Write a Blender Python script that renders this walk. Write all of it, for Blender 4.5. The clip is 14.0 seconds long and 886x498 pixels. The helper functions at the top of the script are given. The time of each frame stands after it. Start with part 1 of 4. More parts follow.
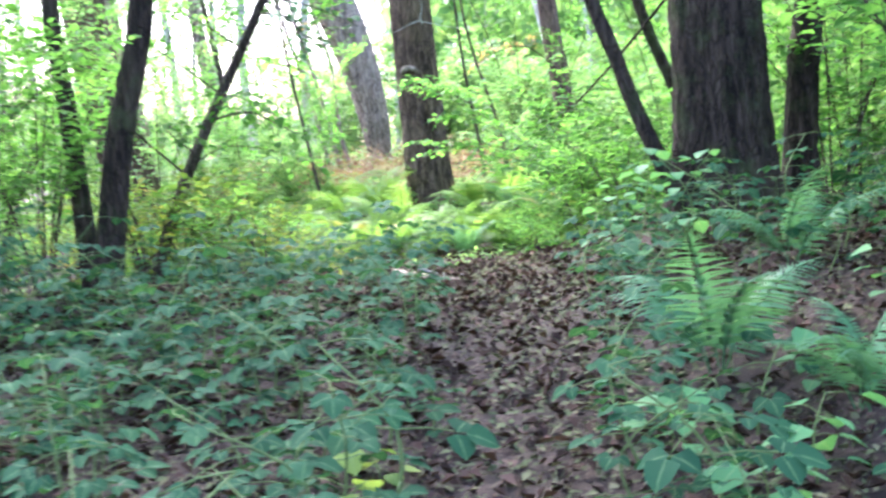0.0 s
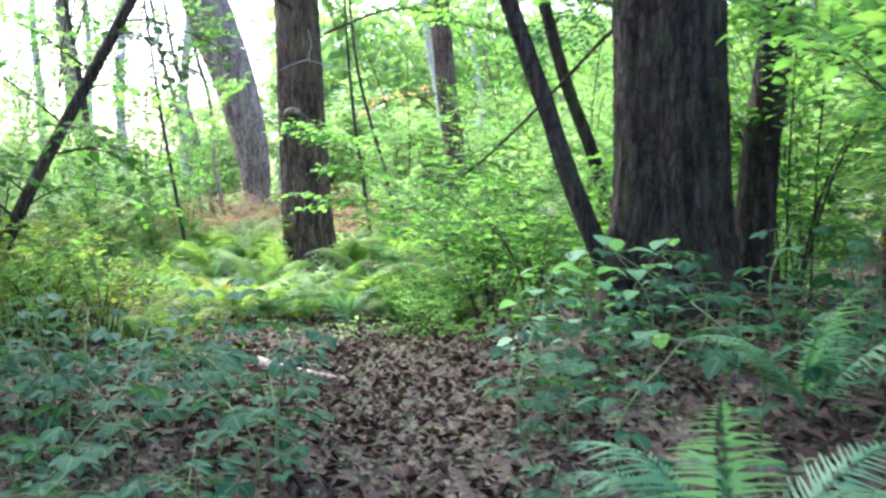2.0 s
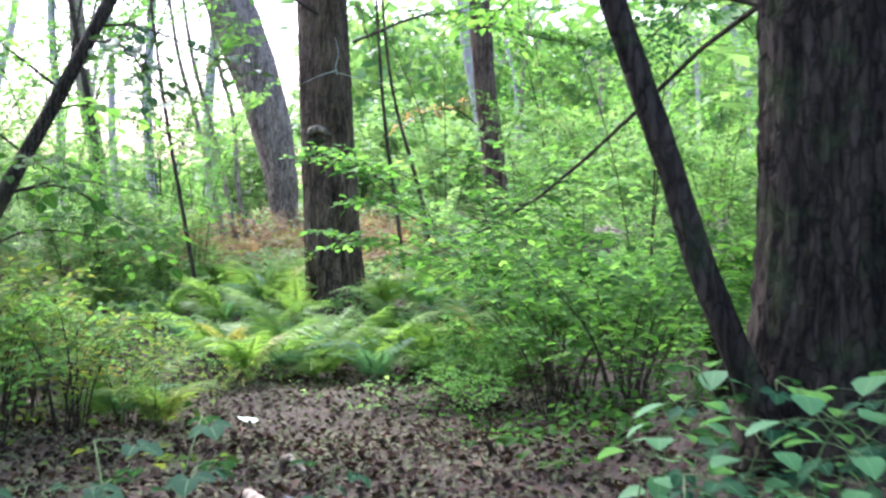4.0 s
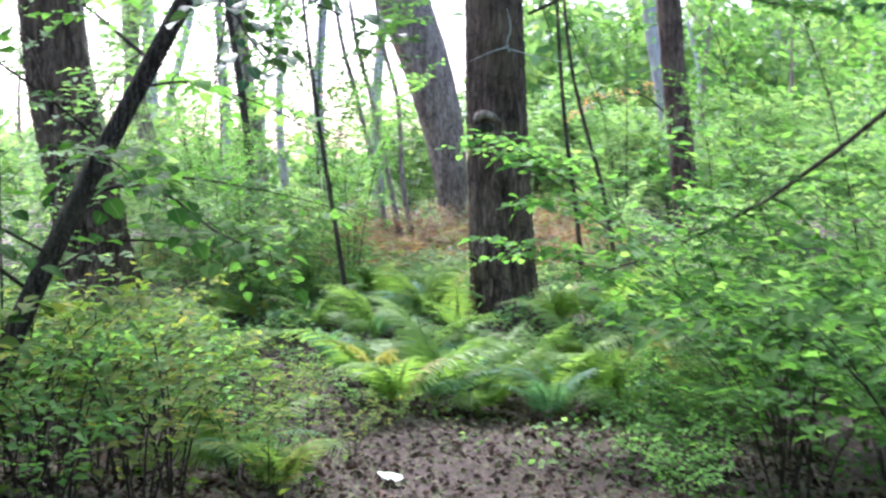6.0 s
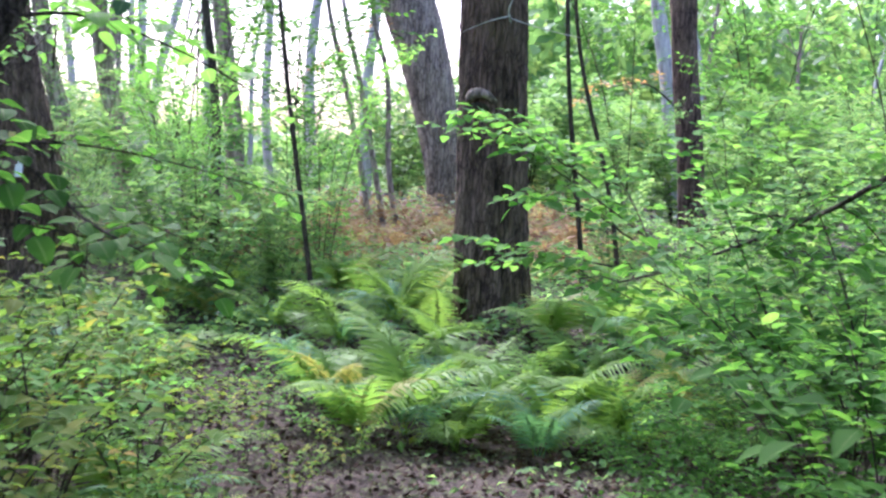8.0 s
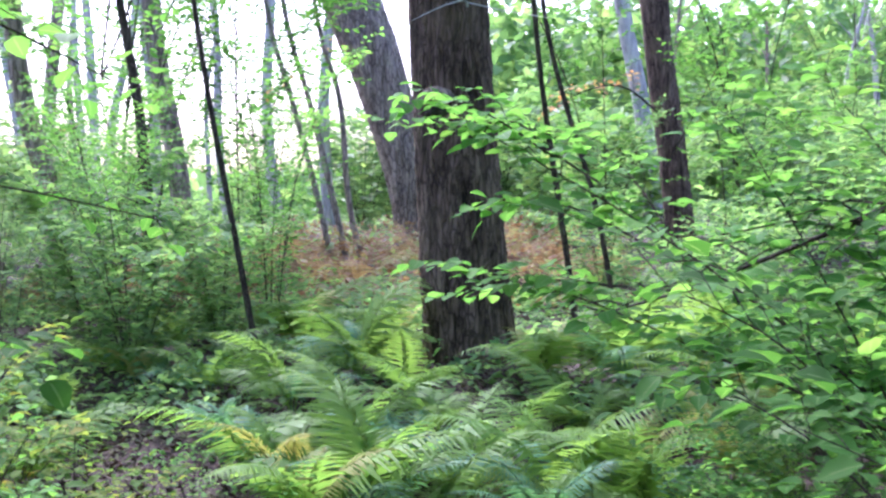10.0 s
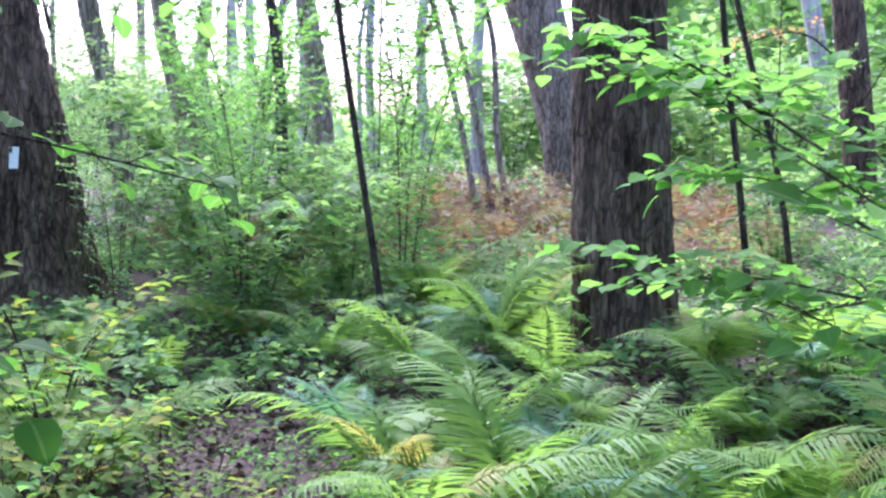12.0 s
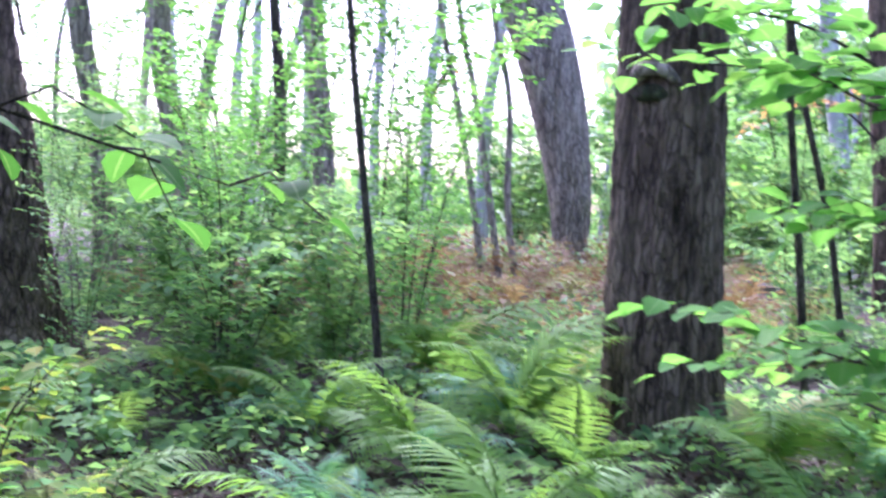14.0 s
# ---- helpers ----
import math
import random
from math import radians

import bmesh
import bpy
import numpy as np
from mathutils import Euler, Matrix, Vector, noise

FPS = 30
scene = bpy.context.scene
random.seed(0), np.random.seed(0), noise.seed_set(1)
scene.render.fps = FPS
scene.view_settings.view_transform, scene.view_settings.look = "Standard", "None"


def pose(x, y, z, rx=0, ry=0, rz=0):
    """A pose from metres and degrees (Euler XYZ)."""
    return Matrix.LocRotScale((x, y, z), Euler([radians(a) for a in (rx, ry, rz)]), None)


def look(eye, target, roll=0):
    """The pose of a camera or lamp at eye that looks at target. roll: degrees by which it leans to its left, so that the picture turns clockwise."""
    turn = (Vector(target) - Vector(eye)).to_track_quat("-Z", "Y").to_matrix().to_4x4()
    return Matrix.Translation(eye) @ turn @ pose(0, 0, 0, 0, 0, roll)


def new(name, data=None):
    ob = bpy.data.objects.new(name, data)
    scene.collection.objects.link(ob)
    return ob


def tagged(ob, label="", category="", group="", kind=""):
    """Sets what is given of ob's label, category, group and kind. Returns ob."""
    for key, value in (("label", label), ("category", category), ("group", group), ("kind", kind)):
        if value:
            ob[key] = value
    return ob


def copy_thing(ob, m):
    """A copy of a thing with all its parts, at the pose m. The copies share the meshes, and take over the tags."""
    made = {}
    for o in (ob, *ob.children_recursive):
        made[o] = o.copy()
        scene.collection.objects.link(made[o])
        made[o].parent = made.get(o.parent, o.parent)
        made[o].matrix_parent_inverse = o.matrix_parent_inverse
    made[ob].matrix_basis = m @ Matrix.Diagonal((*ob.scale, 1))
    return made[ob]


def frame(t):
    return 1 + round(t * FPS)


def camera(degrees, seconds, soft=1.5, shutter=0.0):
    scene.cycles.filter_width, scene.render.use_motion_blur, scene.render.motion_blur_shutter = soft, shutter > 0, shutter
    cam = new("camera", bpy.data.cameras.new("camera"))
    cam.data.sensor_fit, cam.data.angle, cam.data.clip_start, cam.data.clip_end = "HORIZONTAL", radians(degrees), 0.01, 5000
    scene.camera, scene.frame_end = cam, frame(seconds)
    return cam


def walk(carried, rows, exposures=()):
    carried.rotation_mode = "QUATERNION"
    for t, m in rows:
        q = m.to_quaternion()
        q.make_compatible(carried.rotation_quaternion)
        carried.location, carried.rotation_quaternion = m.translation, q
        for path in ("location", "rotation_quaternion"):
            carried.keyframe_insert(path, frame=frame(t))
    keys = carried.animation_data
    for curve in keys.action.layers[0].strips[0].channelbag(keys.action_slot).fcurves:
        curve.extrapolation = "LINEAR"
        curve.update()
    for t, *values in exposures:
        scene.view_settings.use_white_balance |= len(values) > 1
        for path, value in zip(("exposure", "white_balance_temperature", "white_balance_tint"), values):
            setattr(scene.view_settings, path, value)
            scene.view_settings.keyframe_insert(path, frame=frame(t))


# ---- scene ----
cam = camera(40.9, 14.0, soft=2.5, shutter=0.5)
PATH = [
    (0, (0.007, 0.035, 1.309), (-0.008, 2.027, 1.136), -4.2),
    (0.5, (0.048, 0.352, 1.286), (0.134, 2.342, 1.099), -1.1),
    (1, (0.035, 0.798, 1.331), (0.253, 2.773, 1.101), -2.4),
    (1.5, (0.066, 1.263, 1.394), (0.314, 3.238, 1.203), -1.3),
    (2, (-0.003, 1.679, 1.402), (0.191, 3.667, 1.303), -0.5),
    (4.5, (0.069, 4.258, 1.722), (0.172, 6.253, 1.636), 0.1),
    (5, (0.029, 4.853, 1.743), (0.037, 6.85, 1.635), 0.1),
    (5.5, (0.035, 5.274, 1.777), (0.024, 7.27, 1.659), -0.5),
    (6, (0.052, 5.661, 1.753), (-0.097, 7.653, 1.648), 0.2),
    (6.5, (0.009, 6.136, 1.752), (-0.117, 8.131, 1.67), 2.5),
    (7, (0.009, 6.468, 1.74), (-0.106, 8.462, 1.65), 2.9),
    (7.5, (0.014, 6.838, 1.756), (-0.124, 8.829, 1.626), 3.3),
    (10, (-0.006, 9.013, 1.636), (-0.097, 11.01, 1.563), -1.2),
    (10.5, (0.011, 9.333, 1.667), (-0.257, 11.312, 1.552), 0.3),
    (11, (-0.053, 9.66, 1.688), (-0.374, 11.63, 1.564), 2.8),
    (11.5, (-0.066, 9.938, 1.686), (-0.389, 11.905, 1.526), 1.5),
    (12, (-0.096, 10.176, 1.698), (-0.436, 12.14, 1.535), 0.9),
    (12.5, (-0.226, 10.419, 1.65), (-0.516, 12.388, 1.454), 3.1),
    (13, (-0.266, 10.73, 1.621), (-0.555, 12.703, 1.476), 3.2),
    (13.5, (-0.308, 10.995, 1.588), (-0.583, 12.973, 1.475), 2.4),
    (14, (-0.407, 11.276, 1.554), (-0.743, 13.247, 1.504), 4.3),
]
walk(cam, [(t, look(eye, target, roll)) for t, eye, target, roll in PATH],
     exposures=[(0, 3.22, 5570, 22), (0.5, 3.30, 5570, 22), (2, 2.77, 5570, 22), (5, 2.38, 5520, 23), (7.5, 2.23, 5470, 27), (10, 2.19, 5250, 32), (11, 2.32, 5210, 33), (13, 2.40, 5140, 35), (14, 2.42, 5100, 36)])

# ---- sky and sun: a bright hazy day under the trees ----
world = bpy.data.worlds.new("sky")
scene.world = world
world.use_nodes = True
wn = world.node_tree
wn.nodes.clear()
sky = wn.nodes.new("ShaderNodeTexSky")
sky.sky_type = "NISHITA"
sky.sun_disc = False
sky.sun_elevation, sky.sun_rotation = radians(48), radians(-25)
sky.air_density, sky.dust_density, sky.ozone_density = 1.0, 5.0, 1.0
bg = wn.nodes.new("ShaderNodeBackground")
bg.inputs["Strength"].default_value = 0.14
wout = wn.nodes.new("ShaderNodeOutputWorld")
wn.links.new(sky.outputs[0], bg.inputs[0])
wn.links.new(bg.outputs[0], wout.inputs[0])
sun_data = bpy.data.lights.new("sun", "SUN")
sun_data.energy, sun_data.angle, sun_data.color = 2.2, radians(12), (1.0, 0.95, 0.86)
sun = new("sun", sun_data)
sun.matrix_world = look((-12, 24, 30), (0, 0, 0))


# ---- materials ----
def nodes_of(name):
    m = bpy.data.materials.new(name)
    m.use_nodes = True
    nt = m.node_tree
    nt.nodes.clear()
    out = nt.nodes.new("ShaderNodeOutputMaterial")
    return m, nt, out


def node(nt, kind, **values):
    n = nt.nodes.new(kind)
    for key, value in values.items():
        n.inputs[key.replace("_", " ")].default_value = value
    return n


def ramp(nt, fac, stops):
    r = nt.nodes.new("ShaderNodeValToRGB")
    els = r.color_ramp.elements
    while len(els) < len(stops):
        els.new(0.5)
    for e, (p, c) in zip(els, stops):
        e.position, e.color = p, (*c, 1)
    nt.links.new(fac, r.inputs[0])
    return r.outputs[0]


def mix(nt, fac, a, b, how="MIX"):
    n = nt.nodes.new("ShaderNodeMix")
    n.data_type, n.blend_type = "RGBA", how
    for sock, v in ((n.inputs[0], fac), (n.inputs[6], a), (n.inputs[7], b)):
        if isinstance(v, (int, float)):
            sock.default_value = v
        elif isinstance(v, tuple):
            sock.default_value = (*v, 1)
        else:
            nt.links.new(v, sock)
    return n.outputs[2]


def noise_tex(nt, scale, detail=4, rough=0.6, stretch=None, coord="Object"):
    c = nt.nodes.new("ShaderNodeTexCoord")
    n = node(nt, "ShaderNodeTexNoise", Scale=scale, Detail=detail, Roughness=rough)
    v = c.outputs[coord]
    if stretch:
        mp = nt.nodes.new("ShaderNodeMapping")
        mp.inputs["Scale"].default_value = stretch
        nt.links.new(v, mp.inputs[0])
        v = mp.outputs[0]
    nt.links.new(v, n.inputs["Vector"])
    return n.outputs[0]


def leaf_material(name, stops, glow=0.42, rough=0.42, veins=True, gloss=0.2):
    """A leaf: gloss on top, light through it, its own tint leaf by leaf."""
    m, nt, out = nodes_of(name)
    g = nt.nodes.new("ShaderNodeNewGeometry")
    oi = nt.nodes.new("ShaderNodeObjectInfo")
    add = nt.nodes.new("ShaderNodeMath")
    add.operation = "MULTIPLY_ADD"
    nt.links.new(g.outputs["Random Per Island"], add.inputs[0])
    add.inputs[1].default_value = 0.72
    half = nt.nodes.new("ShaderNodeMath")
    half.operation = "MULTIPLY"
    nt.links.new(oi.outputs["Random"], half.inputs[0])
    half.inputs[1].default_value = 0.28
    nt.links.new(half.outputs[0], add.inputs[2])
    col = ramp(nt, add.outputs[0], stops)
    blot = noise_tex(nt, 23, 3, coord="Object")
    col = mix(nt, 0.35, col, mix(nt, blot, (0.55, 0.6, 0.5), (1.25, 1.2, 1.1)), "MULTIPLY")
    if veins:
        uv = nt.nodes.new("ShaderNodeUVMap")
        sep = nt.nodes.new("ShaderNodeSeparateXYZ")
        nt.links.new(uv.outputs[0], sep.inputs[0])
        d = nt.nodes.new("ShaderNodeMath")
        d.operation = "ABSOLUTE"
        nt.links.new(sep.outputs[0], d.inputs[0])
        rib = nt.nodes.new("ShaderNodeMapRange")
        nt.links.new(d.outputs[0], rib.inputs[0])
        rib.inputs[1].default_value, rib.inputs[2].default_value = 0.03, 0.12
        rib.inputs[3].default_value, rib.inputs[4].default_value = 0.45, 0.0
        col = mix(nt, rib.outputs[0], col, mix(nt, 0.5, col, (0.35, 0.5, 0.2)))
    dull = node(nt, "ShaderNodeHueSaturation", Saturation=0.86)
    nt.links.new(col, dull.inputs["Color"])
    col = dull.outputs[0]
    p = node(nt, "ShaderNodeBsdfPrincipled", Roughness=rough)
    p.inputs["Specular IOR Level"].default_value = gloss
    nt.links.new(col, p.inputs["Base Color"])
    b = node(nt, "ShaderNodeBump", Strength=0.25, Distance=0.004)
    nt.links.new(noise_tex(nt, 60, 2), b.inputs["Height"])
    nt.links.new(b.outputs[0], p.inputs["Normal"])
    tr = nt.nodes.new("ShaderNodeBsdfTranslucent")
    nt.links.new(mix(nt, 1.0, col, (1.4, 1.35, 0.7), "MULTIPLY"), tr.inputs[0])
    ms = nt.nodes.new("ShaderNodeMixShader")
    ms.inputs[0].default_value = glow
    nt.links.new(p.outputs[0], ms.inputs[1])
    nt.links.new(tr.outputs[0], ms.inputs[2])
    nt.links.new(ms.outputs[0], out.inputs[0])
    return m


def bark_material(name, dark, mid, light, scale=1.0, moss=0.0, plates=0.8):
    m, nt, out = nodes_of(name)
    furrow = noise_tex(nt, 14 * scale, 6, 0.65, (1, 1, 0.16))
    fine = noise_tex(nt, 70 * scale, 4, 0.7, (1, 1, 0.4))
    patch = noise_tex(nt, 1.7, 3, 0.5)
    col = ramp(nt, furrow, [(0.36, dark), (0.5, mid), (0.66, light)])
    col = mix(nt, 0.5, col, mix(nt, fine, (0.5, 0.5, 0.5), (1.45, 1.4, 1.35)), "MULTIPLY")
    tc = nt.nodes.new("ShaderNodeTexCoord")
    mp = nt.nodes.new("ShaderNodeMapping")
    mp.inputs["Scale"].default_value = (1, 1, 0.2)
    nt.links.new(tc.outputs["Object"], mp.inputs[0])
    warp = nt.nodes.new("ShaderNodeTexNoise")
    warp.inputs["Scale"].default_value, warp.inputs["Detail"].default_value = 9 * scale, 3
    nt.links.new(tc.outputs["Object"], warp.inputs["Vector"])
    bend_in = nt.nodes.new("ShaderNodeVectorMath")
    bend_in.operation = "MULTIPLY_ADD"
    nt.links.new(warp.outputs["Color"], bend_in.inputs[0])
    bend_in.inputs[1].default_value = (0.05 / scale, 0.05 / scale, 0.05 / scale)
    nt.links.new(mp.outputs[0], bend_in.inputs[2])
    plate = nt.nodes.new("ShaderNodeTexVoronoi")
    plate.feature = "DISTANCE_TO_EDGE"
    plate.inputs["Scale"].default_value = 24 * scale
    nt.links.new(bend_in.outputs[0], plate.inputs["Vector"])
    crack = ramp(nt, plate.outputs["Distance"], [(0.02, (0.25, 0.25, 0.25)), (0.16, (1, 1, 1))])
    col = mix(nt, plates, col, crack, "MULTIPLY")
    lich = ramp(nt, patch, [(0.5, (0, 0, 0)), (0.7, (1, 1, 1))])
    col = mix(nt, 0.3, col, mix(nt, lich, col, (light[0] * 1.1, light[1] * 1.15, light[2] * 1.0)))
    if moss:
        spots = ramp(nt, noise_tex(nt, 4.5, 5), [(0.52, (0, 0, 0)), (0.66, (moss, moss, moss))])
        col = mix(nt, spots, col, (0.07, 0.1, 0.035))
    p = node(nt, "ShaderNodeBsdfPrincipled", Roughness=0.92)
    p.inputs["Specular IOR Level"].default_value = 0.25
    nt.links.new(col, p.inputs["Base Color"])
    b1 = node(nt, "ShaderNodeBump", Strength=0.9, Distance=0.02)
    b2 = node(nt, "ShaderNodeBump", Strength=0.5, Distance=0.006)
    nt.links.new(furrow, b1.inputs["Height"])
    nt.links.new(fine, b2.inputs["Height"])
    b3 = node(nt, "ShaderNodeBump", Strength=0.8 * plates, Distance=0.02)
    nt.links.new(crack, b3.inputs["Height"])
    nt.links.new(b3.outputs[0], b1.inputs["Normal"])
    nt.links.new(b1.outputs[0], b2.inputs["Normal"])
    nt.links.new(b2.outputs[0], p.inputs["Normal"])
    nt.links.new(p.outputs[0], out.inputs[0])
    return m


def soil_material():
    m, nt, out = nodes_of("leaf_mould")
    big = noise_tex(nt, 0.7, 4)
    small = noise_tex(nt, 18, 6, 0.7)
    fleck = noise_tex(nt, 55, 3, 0.6)
    col = ramp(nt, small, [(0.3, (0.018, 0.011, 0.009)), (0.5, (0.045, 0.029, 0.023)), (0.72, (0.095, 0.064, 0.052))])
    col = mix(nt, 0.5, col, mix(nt, big, (0.6, 0.6, 0.6), (1.3, 1.2, 1.15)), "MULTIPLY")
    col = mix(nt, ramp(nt, fleck, [(0.6, (0, 0, 0)), (0.72, (0.7, 0.7, 0.7))]), col, (0.24, 0.17, 0.13))
    p = node(nt, "ShaderNodeBsdfPrincipled", Roughness=0.95)
    nt.links.new(col, p.inputs["Base Color"])
    b = node(nt, "ShaderNodeBump", Strength=1.0, Distance=0.03)
    nt.links.new(small, b.inputs["Height"])
    nt.links.new(b.outputs[0], p.inputs["Normal"])
    nt.links.new(p.outputs[0], out.inputs[0])
    return m


def plain_material(name, col, rough=0.8, var=0.3):
    m, nt, out = nodes_of(name)
    c = mix(nt, var, col, mix(nt, noise_tex(nt, 30, 4), (0.4, 0.4, 0.4), (1.5, 1.5, 1.5)), "MULTIPLY")
    p = node(nt, "ShaderNodeBsdfPrincipled", Roughness=rough)
    nt.links.new(c, p.inputs["Base Color"])
    nt.links.new(p.outputs[0], out.inputs[0])
    return m


LEAF_BED = leaf_material("leaf_bed", [(0.0, (0.01, 0.055, 0.028)), (0.5, (0.02, 0.1, 0.045)), (0.92, (0.045, 0.17, 0.06)), (1.0, (0.3, 0.36, 0.05))], 0.32, 0.66, gloss=0.06)
LEAF_BEECH = leaf_material("leaf_thicket", [(0.0, (0.021, 0.095, 0.009)), (0.5, (0.042, 0.165, 0.014)), (1.0, (0.09, 0.255, 0.023))], 0.62, 0.6, gloss=0.05)
LEAF_BRIGHT = leaf_material("leaf_bright", [(0.0, (0.06, 0.22, 0.03)), (0.6, (0.11, 0.33, 0.045)), (1.0, (0.19, 0.41, 0.06))], 0.62, 0.58, gloss=0.08)
LEAF_YELLOW = leaf_material("leaf_yellowing", [(0.0, (0.042, 0.13, 0.012)), (0.5, (0.09, 0.195, 0.019)), (0.84, (0.21, 0.25, 0.03)), (1.0, (0.35, 0.23, 0.045))], 0.56, 0.65, gloss=0.05)
LEAF_BUSH = leaf_material("leaf_bush", [(0.0, (0.075, 0.2, 0.08)), (0.55, (0.145, 0.31, 0.11)), (1.0, (0.24, 0.4, 0.15))], 0.62, 0.6, veins=False, gloss=0.08)
# far leaf green, lightened and blued to stand for haze; crowns share it
LEAF_HAZED = leaf_material("leaf_hazed", [(0.0, (0.08, 0.21, 0.075)), (0.6, (0.15, 0.32, 0.11)), (0.93, (0.25, 0.39, 0.13)), (1.0, (0.45, 0.3, 0.12))], 0.55, 0.5, veins=False)
LEAF_RUST = leaf_material("leaf_rust", [(0.0, (0.12, 0.058, 0.035)), (0.4, (0.21, 0.115, 0.07)), (0.62, (0.31, 0.225, 0.13)), (0.78, (0.18, 0.26, 0.08)), (1.0, (0.12, 0.26, 0.06))], 0.4, 0.65, veins=False, gloss=0.12)
LEAF_BROAD = leaf_material("leaf_broad", [(0.0, (0.06, 0.24, 0.085)), (0.6, (0.1, 0.33, 0.115)), (1.0, (0.16, 0.4, 0.13))], 0.42, 0.5, gloss=0.2)
LEAF_GOLD = leaf_material("leaf_gold", [(0.0, (0.08, 0.25, 0.05)), (0.6, (0.24, 0.38, 0.06)), (1.0, (0.45, 0.45, 0.08))], 0.42, 0.55, gloss=0.14)
FERN = leaf_material("fern_green", [(0.0, (0.06, 0.18, 0.02)), (0.5, (0.125, 0.28, 0.034)), (1.0, (0.225, 0.37, 0.06))], 0.55, 0.55, veins=False)
FERN_DARK = leaf_material("fern_shade", [(0.0, (0.04, 0.16, 0.07)), (0.6, (0.085, 0.26, 0.12)), (1.0, (0.14, 0.33, 0.16))], 0.36, 0.5, veins=False, gloss=0.22)
# backlit shade put into a dark leaf colour that lets little light through
LEAF_BACKLIT = leaf_material("leaf_backlit", [(0.0, (0.02, 0.07, 0.025)), (0.6, (0.035, 0.11, 0.035)), (1.0, (0.06, 0.16, 0.05))], 0.16, 0.5)
LEAF_ORANGE = leaf_material("leaf_orange", [(0.0, (0.36, 0.14, 0.06)), (0.5, (0.46, 0.24, 0.09)), (1.0, (0.45, 0.36, 0.1))], 0.5, 0.5, veins=False)
FERN_OLD = leaf_material("fern_fading", [(0.0, (0.2, 0.26, 0.05)), (0.6, (0.36, 0.37, 0.1)), (1.0, (0.36, 0.33, 0.12))], 0.45, 0.55, veins=False)
LITTER = leaf_material("fallen_leaf", [(0.0, (0.017, 0.01, 0.009)), (0.45, (0.04, 0.023, 0.019)), (0.72, (0.085, 0.048, 0.04)), (0.88, (0.17, 0.108, 0.09)), (0.97, (0.46, 0.4, 0.37)), (1.0, (0.3, 0.16, 0.05))], 0.06, 0.8, gloss=0.04)
BARK_DARK = bark_material("bark_oak", (0.032, 0.02, 0.014), (0.125, 0.084, 0.062), (0.23, 0.165, 0.125), 0.9)
# grey bark, lightened further for the haze over the leaning trunk
BARK_GREY = bark_material("bark_grey", (0.17, 0.135, 0.112), (0.32, 0.255, 0.215), (0.46, 0.38, 0.325), 0.55)
# bark of the far trunks, distance haze put into its pale colour
BARK_HAZED = bark_material("bark_hazed", (0.26, 0.25, 0.235), (0.42, 0.41, 0.39), (0.54, 0.53, 0.5), 0.8, plates=0.2)
BARK_NEAR = bark_material("bark_blackish", (0.014, 0.01, 0.007), (0.04, 0.029, 0.022), (0.085, 0.064, 0.05), 1.2, moss=0.4)
BARK_THIN = bark_material("bark_sapling", (0.03, 0.023, 0.018), (0.08, 0.062, 0.05), (0.17, 0.14, 0.115), 3.0)
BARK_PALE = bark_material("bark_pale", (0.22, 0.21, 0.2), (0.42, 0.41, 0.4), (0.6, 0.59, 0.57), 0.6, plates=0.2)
TWIG = bark_material("twig_bark", (0.025, 0.018, 0.014), (0.06, 0.045, 0.035), (0.13, 0.1, 0.08), 6.0)
STALK = plain_material("green_stalk", (0.11, 0.17, 0.05))
SOIL = soil_material()
PAINT = plain_material("white_paint", (0.8, 0.81, 0.83), 0.6, 0.08)
PALE_LEAF = plain_material("pale_leaf", (0.5, 0.62, 0.52), 0.6, 0.2)
PAINT_Y = plain_material("yellow_paint", (0.6, 0.48, 0.16), 0.7, 0.1)


# ---- mesh helpers ----
def mesh_of(name, V, F, mat, UV=None, smooth=True):
    """A mesh out of vertex and triangle arrays."""
    V, F = np.asarray(V, np.float32), np.asarray(F, np.int32)
    me = bpy.data.meshes.new(name)
    me.vertices.add(len(V))
    me.vertices.foreach_set("co", V.ravel())
    me.loops.add(F.size)
    me.loops.foreach_set("vertex_index", F.ravel())
    me.polygons.add(len(F))
    me.polygons.foreach_set("loop_start", np.arange(0, F.size, 3, dtype=np.int32))
    me.polygons.foreach_set("use_smooth", np.full(len(F), smooth))
    if UV is not None:
        lay = me.uv_layers.new(name="UVMap")
        lay.data.foreach_set("uv", np.asarray(UV, np.float32)[F.ravel()].ravel())
    me.materials.append(mat)
    me.update(calc_edges=True)
    return me


class Soup:
    """Gathers pieces of geometry for one mesh."""

    def __init__(self):
        self.V, self.F, self.U, self.n = [], [], [], 0

    def add(self, V, F, U=None):
        self.V.append(V)
        self.F.append(F + self.n)
        self.U.append(np.zeros((len(V), 2)) if U is None else U)
        self.n += len(V)

    def many(self, tmpl, R, L):
        """The template at every turn-and-scale R (n, 3, 3) and place L (n, 3)."""
        V, F, U = tmpl
        n = len(L)
        if not n:
            return
        W = np.einsum("nij,vj->nvi", R, V) + np.asarray(L)[:, None]
        self.add(W.reshape(-1, 3), (F[None] + (np.arange(n) * len(V))[:, None, None]).reshape(-1, 3), np.tile(U, (n, 1)))

    def mesh(self, name, mat, smooth=True):
        return mesh_of(name, np.concatenate(self.V), np.concatenate(self.F), mat, np.concatenate(self.U), smooth)


def thing(name, m=None):
    ob = new(name)
    ob.empty_display_size = 0.1
    if m is not None:
        ob.matrix_world = m
    return ob


def part(name, me, parent, label=""):
    ob = new(name, me)
    ob.parent = parent
    return tagged(ob, label) if label else ob


